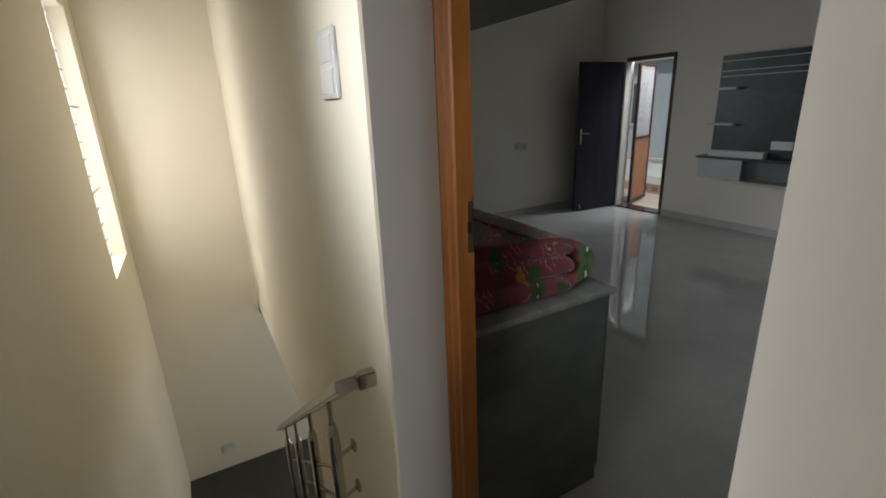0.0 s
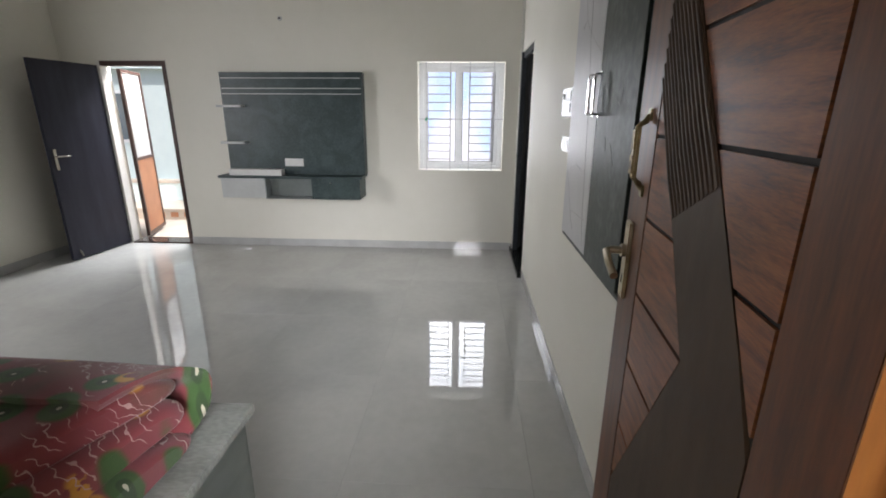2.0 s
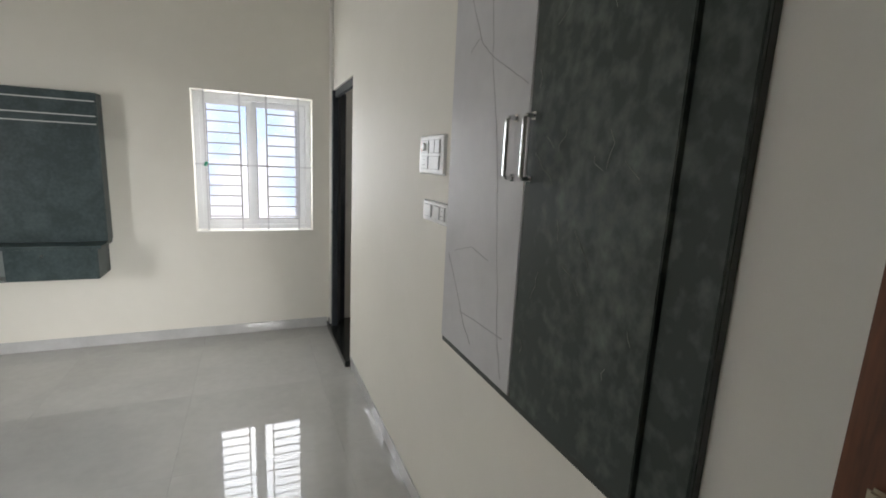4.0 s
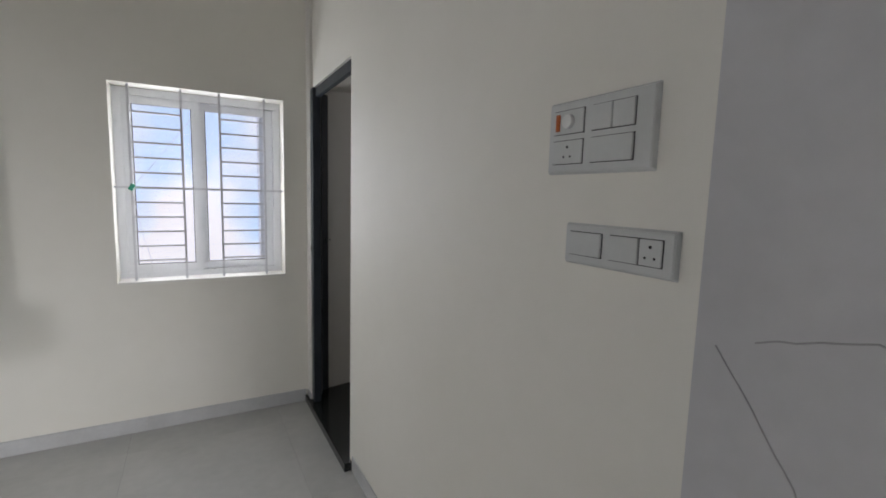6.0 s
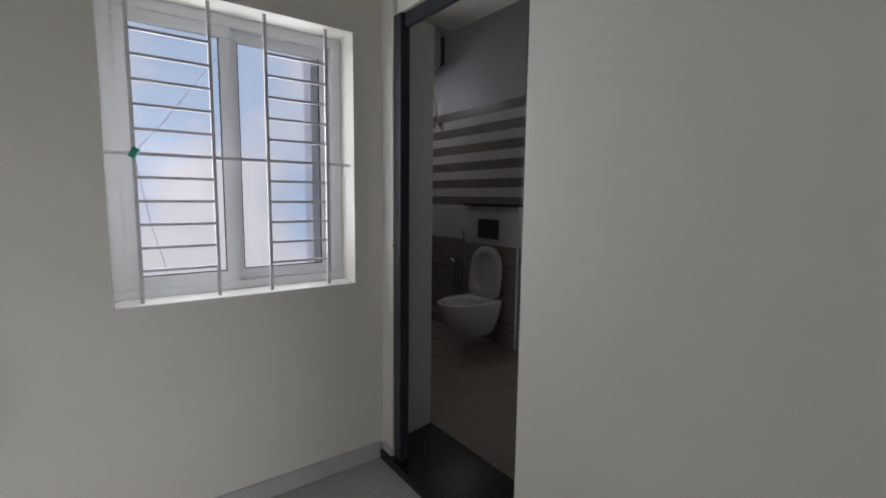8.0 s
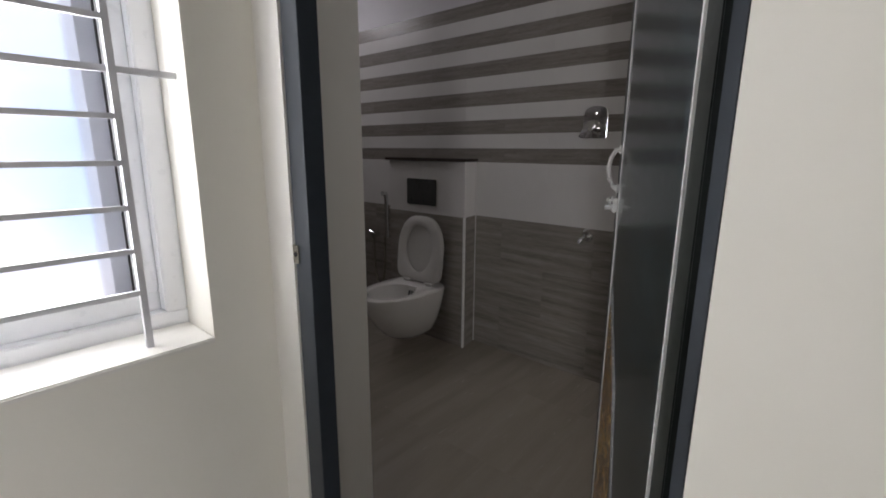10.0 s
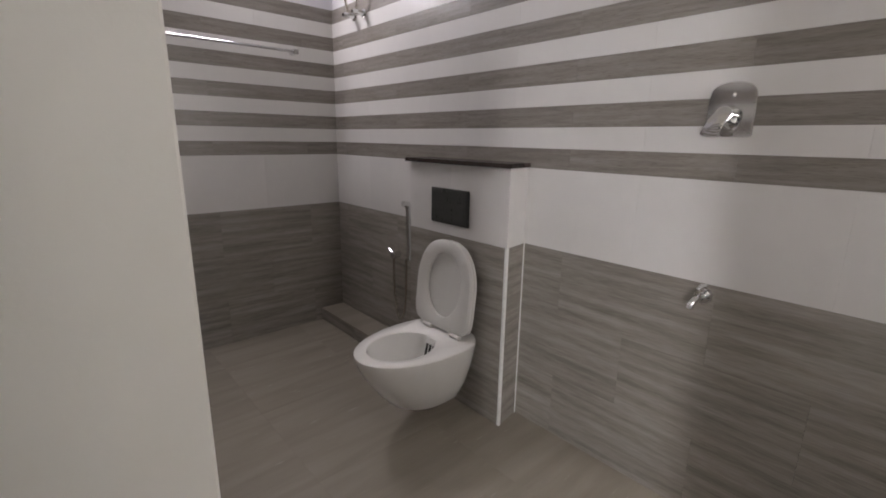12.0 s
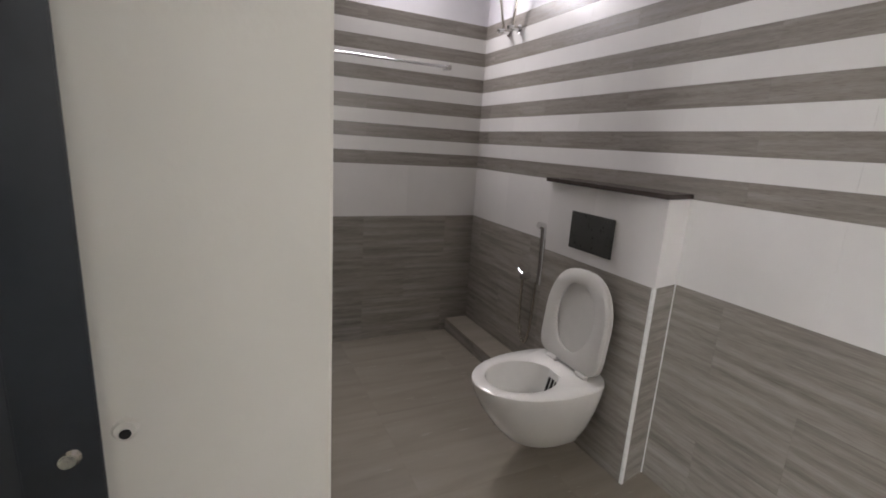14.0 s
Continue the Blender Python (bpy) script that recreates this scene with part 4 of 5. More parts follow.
# ---- bathroom door ----
def bathroom_door():
    f = tagged(new("door_4"), "open black printed bathroom door in a charcoal frame", "door", kind="structure")
    part("frame_post", prism([(0.016, 4.992), (0.062, 4.992), (0.070, 5.040), (0.112, 5.145), (0.156, 5.166), (0.154, 5.177), (0.100, 5.166), (0.056, 5.052), (0.016, 5.049)], 0.046, 2.062), FRAME, f, bevel=0.001)
    part("frame_post", boxes((0.040, 0.10, 4.266, 4.282, 0.046, 2.062)), FRAME, f, bevel=0.002)
    part("frame_head", boxes((0.034, 0.062, 4.282, 4.992, 2.006, 2.062)), FRAME, f, bevel=0.002)
    part("threshold", prism([(-0.012, 4.225), (-0.012, 5.138), (0.012, 5.138), (0.012, 5.051), (0.053, 5.053), (0.097, 5.167), (0.152, 5.178), (0.345, 5.217), (0.352, 5.217), (0.352, 4.266), (RX, 4.266), (RX, 4.225)], 0.0, 0.046), BLACKGR, f, "polished black granite threshold", bevel=0.002)
    k = part("strike_plate", boxes((0.011, 0.0165, 5.03, 5.052, 1.045, 1.085)), STEEL, f, bevel=0.001)
    part("keep_hole", cyl(bmesh.new(), (0.0114, 5.041, 1.065), (0.0100, 5.041, 1.065), 0.006, seg=10), HOLE, k)
    # drilled bolt hole in the plaster
    part("chipped_patch", cyl(bmesh.new(), (0.169, 5.1825, 1.108), (0.1693, 5.1795, 1.108), 0.011, 0.008, seg=14), REVEAL, f, "pale chipped plaster round the bolt hole")
    part("bolt_hole", cyl(bmesh.new(), (0.169, 5.182, 1.105), (0.1694, 5.1788, 1.105), 0.0045, seg=12), HOLE, f)
    part("keep_plate", cyl(bmesh.new(), (0.136, 5.1585, 1.105), (0.1365, 5.1545, 1.105), 0.009, 0.006, seg=14), STEEL, f, "small worn steel keep")
    m = Matrix.Translation((0.110, 4.304, 0.055)) @ Matrix.Rotation(math.atan2(0.325, 0.62), 4, "Z")
    W, T, H = 0.70, 0.030, 1.94
    leaf = part("leaf", boxes((0, W, -T, 0, 0, H), m=m), BLACKDOOR, f, bevel=0.002)
    part("printed_skin", boxes((0.065, W - 0.068, -0.0005, 0.0015, 0.06, H - 0.06), m=m), DARKPIC, leaf, "dark teal glossy printed panel")
    part("piping", boxes((W - 0.068, W - 0.061, 0, 0.004, 0.05, H - 0.05), (0.058, 0.065, 0, 0.004, 0.05, H - 0.05), (0.065, W - 0.068, 0, 0.004, 0.053, 0.06), (0.065, W - 0.068, 0, 0.004, H - 0.06, H - 0.053), m=m), WHITEPL, leaf, "thin white piping")
    part("printed_patch", prism([(0.36, 0.10), (0.628, 0.10), (0.628, 0.80), (0.60, 0.86), (0.50, 0.74), (0.42, 0.50)], 0.0015, 0.0022, m=m, flat="y"), WARMPIC, leaf, "brown and gold printed patch")
    part("printed_streak", prism([(0.60, 0.885), (0.628, 0.87), (0.46, 0.66), (0.36, 0.42), (0.34, 0.44), (0.44, 0.70)], 0.0017, 0.0026, m=m, flat="y"), PALEPIC, leaf, "pale printed streak")
    hb = [(0.672, 0.004, 1.235), (0.676, 0.014, 1.232), (0.680, 0.024, 1.212), (0.681, 0.028, 1.186), (0.680, 0.024, 1.160), (0.674, 0.014, 1.140), (0.670, 0.004, 1.135)]
    bm = tube(hb, 0.006, 8)
    bmesh.ops.transform(bm, matrix=m, verts=bm.verts)
    h = part("handle", bm, WHITEPL, leaf, "white plastic bow handle", smooth=True)
    for z in (1.235, 1.135):
        part("foot", boxes((0.660, 0.686, 0.0, 0.006, z - 0.013, z + 0.013), m=m), WHITEPL, h, bevel=0.003)
        part("screw", cyl(bmesh.new(), m @ Vector((0.673, 0.005, z)), m @ Vector((0.673, 0.0075, z)), 0.004, seg=8), HOLE, h)
    b = part("latch", boxes((0.635, 0.700, 0.002, 0.016, 1.075, 1.112), m=m), WHITEPL, leaf, "white plastic sliding latch", bevel=0.003)
    part("bolt", boxes((0.66, 0.722, 0.012, 0.022, 1.096, 1.106), m=m), WHITEPL, b, bevel=0.002)
    part("knob", cyl(bmesh.new(), m @ Vector((0.664, 0.014, 1.086)), m @ Vector((0.664, 0.032, 1.086)), 0.006, seg=10), WHITEPL, b, smooth=True)
    for u, z in ((0.69, 1.106), (0.645, 1.100)):
        part("screw", cyl(bmesh.new(), m @ Vector((u, 0.015, z)), m @ Vector((u, 0.0175, z)), 0.0035, seg=8), HOLE, b)


bathroom_door()


# ---- bathroom things ----
FX = 1.875        # tiled face of the shower wall
FY = 7.68         # tiled face of the basin wall
BZ = -0.010       # bathroom floor


def egg(cx, cy, length, width, n=40, back=0.5):
    """Plan of a bowl: round in front (-x), squarer at the back."""
    pts = []
    for k in range(n):
        a = 2 * math.pi * k / n
        c, s = math.cos(a), math.sin(a)
        if c > 0:
            x = cx + length * back * math.copysign(abs(c) ** 0.55, c)
            y = cy + width / 2 * math.copysign(abs(s) ** 0.75, s)
        else:
            x = cx + length * (1 - back) * c
            y = cy + width / 2 * s
        pts.append((x, y))
    return pts


def toilet():
    t = thing("toilet", "white wall-hung ceramic toilet with raised seat lid", "toilet")
    cy, xb = 6.225, 1.724
    rz = 0.405

    def ring(front, back, half, z):
        length = back - front
        return [(x, y, z) for x, y in egg(front + length * 0.58, cy, length, half * 2, back=0.42)]

    def pan(f, z):      # oval opening
        return [(1.366 + 0.166 * f * math.cos(2 * math.pi * k / 40), cy + 0.136 * f * math.sin(2 * math.pi * k / 40), z) for k in range(40)]

    prof = [(1.40, 1.62, 0.080, 0.088), (1.365, 1.640, 0.105, 0.093), (1.318, 1.662, 0.136, 0.125), (1.250, 1.690, 0.168, 0.200), (1.190, 1.708, 0.195, 0.285), (1.153, 1.719, 0.211, 0.355), (1.140, 1.7232, 0.217, 0.394),
            (1.140, 1.7232, 0.217, rz), (1.148, 1.7232, 0.210, rz + 0.005)]
    inner = [(1.03, rz + 0.006), (1.0, rz + 0.003), (0.975, rz - 0.012), (0.955, rz - 0.05), (0.84, 0.28), (0.55, 0.215), (0.2, 0.19)]
    part("bowl", loft([ring(*p) for p in prof] + [pan(*p) for p in inner]), CERAMIC, t, smooth=True)
    # seat ring and lid, both lifted and leaning on the casing
    lean = Matrix.Translation((xb - 0.112, cy + 0.022, rz + 0.016)) @ Matrix.Rotation(radians(6), 4, "Y")

    def oval(h0, h1, w, n=36, flat=0.0):
        pts = []
        for k in range(n):
            a = 2 * math.pi * k / n
            c, s = math.cos(a), math.sin(a)
            hz = (h0 + h1) / 2 + (h1 - h0) / 2 * (s if s > 0 else math.copysign(abs(s) ** (0.30 if flat else 1), s))
            yy = w / 2 * math.copysign(abs(c) ** (0.8 if s > 0 else (0.34 if flat else 1.0)), c)
            pts.append((yy, hz))
        return pts

    outer, hole = oval(0.0, 0.440, 0.395, flat=1), oval(0.060, 0.375, 0.235)
    lid_rings = [[(0.016, y, z) for y, z in outer], [(0.030, y, z) for y, z in outer], [(0.036, y * 0.97, 0.222 + (z - 0.222) * 0.97) for y, z in outer]]
    bm = loft(lid_rings)
    bmesh.ops.transform(bm, matrix=lean, verts=bm.verts)
    part("lid", bm, SEATPL, t, "white raised toilet lid", smooth=True)
    n = len(outer)
    bm = bmesh.new()
    loops = []
    for pts, x in ((outer, 0.013), (outer, 0.002), ([(y * 0.955, 0.222 + (z - 0.222) * 0.955) for y, z in outer], -0.006), ([(y * 1.10, 0.235 + (z - 0.235) * 1.08) for y, z in hole], -0.006), (hole, 0.002), (hole, 0.013)):
        loops.append([bm.verts.new(lean @ Vector((x, y, z))) for y, z in pts])
    for a, b in zip(loops, loops[1:] + loops[:1]):
        for k in range(n):
            bm.faces.new((a[k], a[(k + 1) % n], b[(k + 1) % n], b[k]))
    part("seat", bm, SEATPL, t, "white raised toilet seat", smooth=True)
    for dy in (-0.10, 0.10):
        part("hinge", cyl(bmesh.new(), (xb - 0.118, cy + dy - 0.03, rz + 0.014), (xb - 0.118, cy + dy + 0.03, rz + 0.014), 0.011, seg=12), SEATPL, t, smooth=True)
    s = part("sticker", prism([(1.492, 0.315), (1.516, rz + 0.010), (1.520, rz + 0.010), (1.496, 0.315)], 6.150, 6.225, m=Matrix(((1, 0, 0, 0), (0, 0, 1, 0), (0, 1, 0, 0), (0, 0, 0, 1)))), WHITEPL, t, "white paper sticker with dark stripes inside the bowl")
    for k in range(3):
        y = 6.156 + 0.022 * k
        part("stripe", prism([(1.4900, 0.315), (1.5120, 0.397), (1.516, 0.397), (1.494, 0.315)], y, y + 0.016, m=Matrix(((1, 0, 0, 0), (0, 0, 1, 0), (0, 1, 0, 0), (0, 0, 0, 1)))), HOLE, s)


toilet()


def flush_plate():
    p = thing("flush_plate", "graphite flush plate on the cistern casing", "flush plate")
    part("plate", boxes((1.7145, 1.7235, 6.166, 6.436, 0.922, 1.096)), PLATE, p, bevel=0.003)
    part("button", boxes((1.7125, 1.7144, 6.178, 6.424, 0.935, 1.083)), PLATE, p, bevel=0.001)


flush_plate()


def cistern_ledge():
    p = thing("ledge_slab", "dark granite slab on the cistern casing", "ledge")
    part("slab", prism([(1.700, 5.915), (FX - 0.001, 5.944), (FX - 0.001, 6.640), (1.700, 6.640)], 1.214, 1.233), LEDGE, p, bevel=0.003)


cistern_ledge()


def wash_basin():
    b = thing("wash_basin", "white wall-hung ceramic wash basin with bottle trap", "basin")
    cx, yb, top = 0.315, FY - 0.002, 0.83
    hw, dp = 0.345, 0.64

    def ring(s, z, back=0.0, inset=0.0):
        pts = []
        for k in range(48):
            a = 2 * math.pi * k / 48
            c, q = math.cos(a), math.sin(a)
            x = cx + hw * s * math.copysign(abs(c) ** 0.8, c)
            y = yb - dp * 0.5 + (dp * 0.5 * s) * math.copysign(abs(q) ** (0.35 if q > 0 else 0.9), q) + back
            pts.append((x, min(y, yb), z))
        return pts

    prof = [(0.34, top - 0.160, 0.17), (0.58, top - 0.156, 0.12), (0.78, top - 0.125, 0.06), (0.93, top - 0.075, 0.015), (1.0, top - 0.02, 0.0), (1.0, top - 0.004, 0.0), (0.985, top, 0.0),
            (0.90, top - 0.001, -0.018), (0.86, top - 0.012, -0.026), (0.78, top - 0.06, -0.03), (0.55, top - 0.115, -0.03), (0.2, top - 0.13, -0.03)]
    part("bowl", loft([ring(s, z, d) for s, z, d in prof]), CERAMIC, b, smooth=True)
    f = part("faucet", loft([[(cx + r * math.cos(k * math.pi / 8), yb - 0.085 + r * math.sin(k * math.pi / 8), z) for k in range(16)] for r, z in ((0.026, top - 0.004), (0.024, top + 0.01), (0.020, top + 0.06), (0.021, top + 0.11), (0.017, top + 0.122))]), CHROME, b, "chrome pillar tap", smooth=True)
    part("spout", tube([(cx, yb - 0.09, top + 0.075), (cx + 0.005, yb - 0.15, top + 0.078), (cx + 0.01, yb - 0.19, top + 0.068)], 0.011, 10), CHROME, f, smooth=True)
    part("lever", tube([(cx, yb - 0.085, top + 0.112), (cx + 0.03, yb - 0.10, top + 0.108), (cx + 0.11, yb - 0.12, top + 0.086)], 0.009, 8), CHROME, f, smooth=True)
    part("shroud", boxes((cx - 0.075, cx + 0.185, yb - 0.40, yb - 0.02, top - 0.232, top - 0.150)), CERAMIC, b, "white ceramic shroud under the bowl", bevel=0.018)
    part("waste_trap", cyl(cyl(bmesh.new(), (cx + 0.03, yb - 0.28, top - 0.35), (cx + 0.03, yb - 0.28, top - 0.230), 0.060, 0.066, 24), (cx + 0.03, yb - 0.28, top - 0.375), (cx + 0.03, yb - 0.28, top - 0.35), 0.045, 0.060, 24), GREYPVC, b, "grey plastic bottle trap", smooth=True)
    part("waste_pipe", tube([(cx + 0.03, yb - 0.26, top - 0.32), (cx + 0.04, yb - 0.12, top - 0.34), (cx + 0.04, yb + 0.0, top - 0.35)], 0.022, 10), GREYPVC, b, smooth=True)
    part("supply_hose", tube([(cx + 0.10, yb - 0.12, top - 0.21), (cx + 0.14, yb - 0.10, top - 0.30), (cx + 0.12, yb - 0.03, top - 0.36), (cx + 0.12, yb, top - 0.36)], 0.007, 8), WHITEPL, b, smooth=True)


wash_basin()


def towel_rail():
    r = thing("towel_rail", "chrome towel rail on the striped wall", "towel rail")
    part("bar", cyl(bmesh.new(), (0.59, FY - 0.062, 1.852), (1.58, FY - 0.062, 1.852), 0.0085), CHROME, r, smooth=True)
    for x in (0.595, 1.575):
        part("bracket", boxes((x - 0.016, x + 0.016, FY - 0.076, FY - 0.0005, 1.836, 1.868)), CHROME, r, bevel=0.004)


towel_rail()


def shower_mixer():
    s = thing("shower_mixer", "chrome concealed shower mixer with arched plate", "mixer")
    y0, y1, z0 = 5.120, 5.252, 1.350
    pts = [(y0, z0), (y1, z0), (y1, z0 + 0.108)]
    for k in range(1, 8):
        a = math.pi * k / 8
        pts.append(((y0 + y1) / 2 + (y1 - y0) / 2 * math.cos(a), z0 + 0.108 + 0.055 * math.sin(a) ** 0.6))
    pts.append((y0, z0 + 0.108))
    part("plate", prism(pts, FX - 0.014, FX - 0.0005, flat="x"), CHROME, s, bevel=0.004)
    cy = (y0 + y1) / 2 + 0.004
    part("body", cyl(bmesh.new(), (FX - 0.013, cy, z0 + 0.065), (FX - 0.060, cy, z0 + 0.065), 0.030, 0.026, 24), CHROME, s, smooth=True)
    part("lever", loft([[(FX - d, cy + o + w * math.cos(k * math.pi / 6), z + h * math.sin(k * math.pi / 6)) for k in range(12)] for d, o, z, w, h in
                        ((0.060, 0.0, z0 + 0.062, 0.026, 0.026), (0.075, 0.010, z0 + 0.045, 0.026, 0.018), (0.085, 0.024, z0 + 0.010, 0.026, 0.012))]), CHROME, s, smooth=True)
    part("diverter", cyl(bmesh.new(), (FX - 0.013, cy, z0 + 0.128), (FX - 0.030, cy, z0 + 0.128), 0.010, seg=14), CHROME, s, smooth=True)


shower_mixer()


def bib_tap():
    s = thing("wall_tap", "small chrome wall tap above the floor", "tap")
    y, z = 5.185, 0.825
    part("flange", cyl(bmesh.new(), (FX - 0.0005, y, z), (FX - 0.010, y, z), 0.030, 0.026, 20), CHROME, s, smooth=True)
    part("spout", tube([(FX - 0.005, y, z), (FX - 0.045, y + 0.002, z), (FX - 0.075, y + 0.004, z - 0.003), (FX - 0.090, y + 0.006, z - 0.014), (FX - 0.094, y + 0.006, z - 0.026)], 0.012, 12), CHROME, s, smooth=True)
    part("handle", tube([(FX - 0.055, y, z + 0.008), (FX - 0.058, y, z + 0.034), (FX - 0.040, y - 0.004, z + 0.044), (FX - 0.015, y - 0.008, z + 0.040)], 0.007, 8), CHROME, s, smooth=True)


bib_tap()


def health_faucet():
    s = thing("health_faucet", "chrome hand spray with hose on the wall", "hand spray")
    y = 6.775
    part("spray_head", tube([(FX - 0.055, y, 0.965), (FX - 0.050, y, 0.945), (FX - 0.045, y, 0.90), (FX - 0.042, y, 0.78), (FX - 0.040, y, 0.62)], 0.0165, 12), CHROME, s, smooth=True)
    part("nozzle", cyl(bmesh.new(), (FX - 0.045, y, 0.955), (FX - 0.085, y, 0.962), 0.017, 0.019, 16), CHROME, s, smooth=True)
    part("holder", boxes((FX - 0.045, FX - 0.0005, y - 0.016, y + 0.016, 0.80, 0.835)), CHROME, s, bevel=0.004)
    v = part("valve", cyl(bmesh.new(), (FX - 0.0005, 6.93, 0.62), (FX - 0.055, 6.93, 0.62), 0.021, seg=16), CHROME, s, smooth=True)
    part("handle", cyl(bmesh.new(), (FX - 0.045, 6.93, 0.63), (FX - 0.045, 6.98, 0.65), 0.010, seg=12), CHROME, v, smooth=True)
    hose = []
    for k in range(17):
        f = k / 16
        hose.append((FX - 0.045, 6.93 - 0.13 * f + 0.02 * math.sin(f * 6.3), 0.62 - 0.40 * math.sin(f * math.pi) + 0.0 * f))
    part("hose", tube(hose, 0.0075, 8), STEEL, s, "braided steel hose", smooth=True)


health_faucet()


def floor_drain():
    d = thing("floor_drain", "small steel floor drain grating", "drain")
    cx, cy = 0.585, 7.195
    part("rim", cyl(bmesh.new(), (cx, cy, BZ), (cx, cy, BZ + 0.004), 0.058, 0.054, 28), STEEL, d, smooth=True)
    for k in range(5):
        w = math.sqrt(max(0.0, 0.042 ** 2 - (0.018 * (k - 2)) ** 2))
        part("slot", boxes((cx - w, cx + w, cy + 0.018 * (k - 2) - 0.004, cy + 0.018 * (k - 2) + 0.004, BZ + 0.0035, BZ + 0.0046)), HOLE, d)


floor_drain()


def water_heater():
    h = thing("water_heater", "white storage water heater high on the wall", "water heater")
    x, y = FX - 0.19, 7.32
    rings = []
    for r, z in ((0.10, 2.60), (0.155, 2.612), (0.178, 2.65), (0.182, 2.80), (0.178, 2.95), (0.155, 2.99), (0.10, 3.0)):
        rings.append([(x + r * math.cos(k * math.pi / 16), y + r * math.sin(k * math.pi / 16), z) for k in range(32)])
    part("tank", loft(rings), WHITEPL, h, smooth=True)
    part("bracket", boxes((FX, BXW, y - 0.10, y + 0.10, 2.66, 2.94)), GREYPVC, h)
    part("collar", cyl(bmesh.new(), (x, y, 2.585), (x, y, 2.602), 0.09, seg=24), GREYPVC, h, smooth=True)
    for dy, z in ((-0.045, 2.085), (0.065, 2.085)):
        part("pipe", tube([(x, y + dy * 1.4, 2.60), (x + 0.01, y + dy * 1.4 + 0.01, 2.45), (FX - 0.07, y + dy * 1.8 - 0.02, 2.26), (FX - 0.052, y + dy, z)], 0.008, 8), STEEL, h, "flexible steel connection", smooth=True)
        v = part("angle_valve", cyl(bmesh.new(), (FX - 0.0005, y + dy, 2.065), (FX - 0.062, y + dy, 2.065), 0.015, seg=14), CHROME, h, smooth=True)
        part("valve_knob", cyl(bmesh.new(), (FX - 0.055, y + dy, 2.066), (FX - 0.085, y + dy, 2.060), 0.017, 0.014, 14), CHROME, v, smooth=True)
        part("flange", cyl(bmesh.new(), (FX - 0.0005, y + dy, 2.065), (FX - 0.007, y + dy, 2.065), 0.026, seg=18), CHROME, v, smooth=True)


water_heater()


def ventilator():
    v = tagged(new("window_2"), "small white louvred bathroom ventilator", "window", kind="structure")
    part("window_frame", boxes((VX0, VX1, BYN + 0.03, BYN + 0.08, VZ0, VZ0 + 0.03), (VX0, VX1, BYN + 0.03, BYN + 0.08, VZ1 - 0.03, VZ1), (VX0, VX0 + 0.03, BYN + 0.03, BYN + 0.08, VZ0 + 0.03, VZ1 - 0.03),
                               (VX1 - 0.03, VX1, BYN + 0.03, BYN + 0.08, VZ0 + 0.03, VZ1 - 0.03)), UPVC, v)
    for k in range(4):
        z = VZ0 + 0.075 + k * 0.095
        p = part("louvre", prism([(BYN + 0.04, z), (BYN + 0.075, z + 0.045), (BYN + 0.079, z + 0.042), (BYN + 0.044, z - 0.003)], VX0 + 0.03, VX1 - 0.03, flat="x"), CLEAR, v)
        p.visible_shadow = False


ventilator()


def plain_window(name, label, x0, x1, y0, y1, z0, z1, mullion):
    """A white two-light window in a wall that runs along x."""
    w = tagged(new(name), label, "window", kind="structure")
    part("window_frame", boxes((x0, x1, y0, y1, z0, z0 + 0.04), (x0, x1, y0, y1, z1 - 0.04, z1), (x0, x0 + 0.04, y0, y1, z0 + 0.04, z1 - 0.04), (x1 - 0.04, x1, y0, y1, z0 + 0.04, z1 - 0.04)), UPVC, w)
    edges = [x0 + 0.04, x1 - 0.04]
    if mullion:
        c = (x0 + x1) / 2
        part("mullion", boxes((c - 0.03, c + 0.03, y0, y1, z0 + 0.04, z1 - 0.04)), UPVC, w)
        edges = [x0 + 0.04, c - 0.03, c + 0.03, x1 - 0.04]
    for a, b in zip(edges[::2], edges[1::2]):
        part("pane", boxes((a, b, (y0 + y1) / 2 - 0.002, (y0 + y1) / 2 + 0.002, z0 + 0.04, z1 - 0.04)), PANE, w)


# invented, out of view: dresses the opening of the side fill lamp
added_side_window = tagged(new("added_window_5"), "unseen frosted window added to the side wall for fill light", "window", kind="structure")
part("window_frame", boxes((XL - 0.17, XL - 0.12, 1.55, 2.55, 0.98, 1.02), (XL - 0.17, XL - 0.12, 1.55, 2.55, 1.94, 1.98), (XL - 0.17, XL - 0.12, 1.55, 1.59, 1.02, 1.94), (XL - 0.17, XL - 0.12, 2.51, 2.55, 1.02, 1.94)), UPVC, added_side_window)
part("pane", boxes((XL - 0.147, XL - 0.143, 1.59, 2.51, 1.02, 1.94)), PANE, added_side_window)
# assumed window, never in view, added with the bathroom fill lamp
plain_window("added_window_7", "unseen frosted window added behind the bathroom door for light", 1.28, 1.82, BYS - 0.18, BYS - 0.14, 1.20, 2.15, False)
# unseen window made up to go with the lobby side fill
added_lobby_window = tagged(new("added_window_8"), "unseen frosted lobby window added for fill light", "window", kind="structure")
part("window_frame", boxes((1.60, 1.65, -0.58, -0.02, 0.90, 0.94), (1.60, 1.65, -0.58, -0.02, 2.26, 2.30), (1.60, 1.65, -0.58, -0.54, 0.94, 2.26), (1.60, 1.65, -0.06, -0.02, 0.94, 2.26)), UPVC, added_lobby_window)
part("pane", boxes((1.623, 1.627, -0.54, -0.06, 0.94, 2.26)), PANE, added_lobby_window)
# made-up window out of view, around the lower stair fill lamp
plain_window("added_window_9", "unseen two-light window added to brighten the lower stair", -3.45, -2.35, 1.70, 1.75, -1.35, -0.35, True)
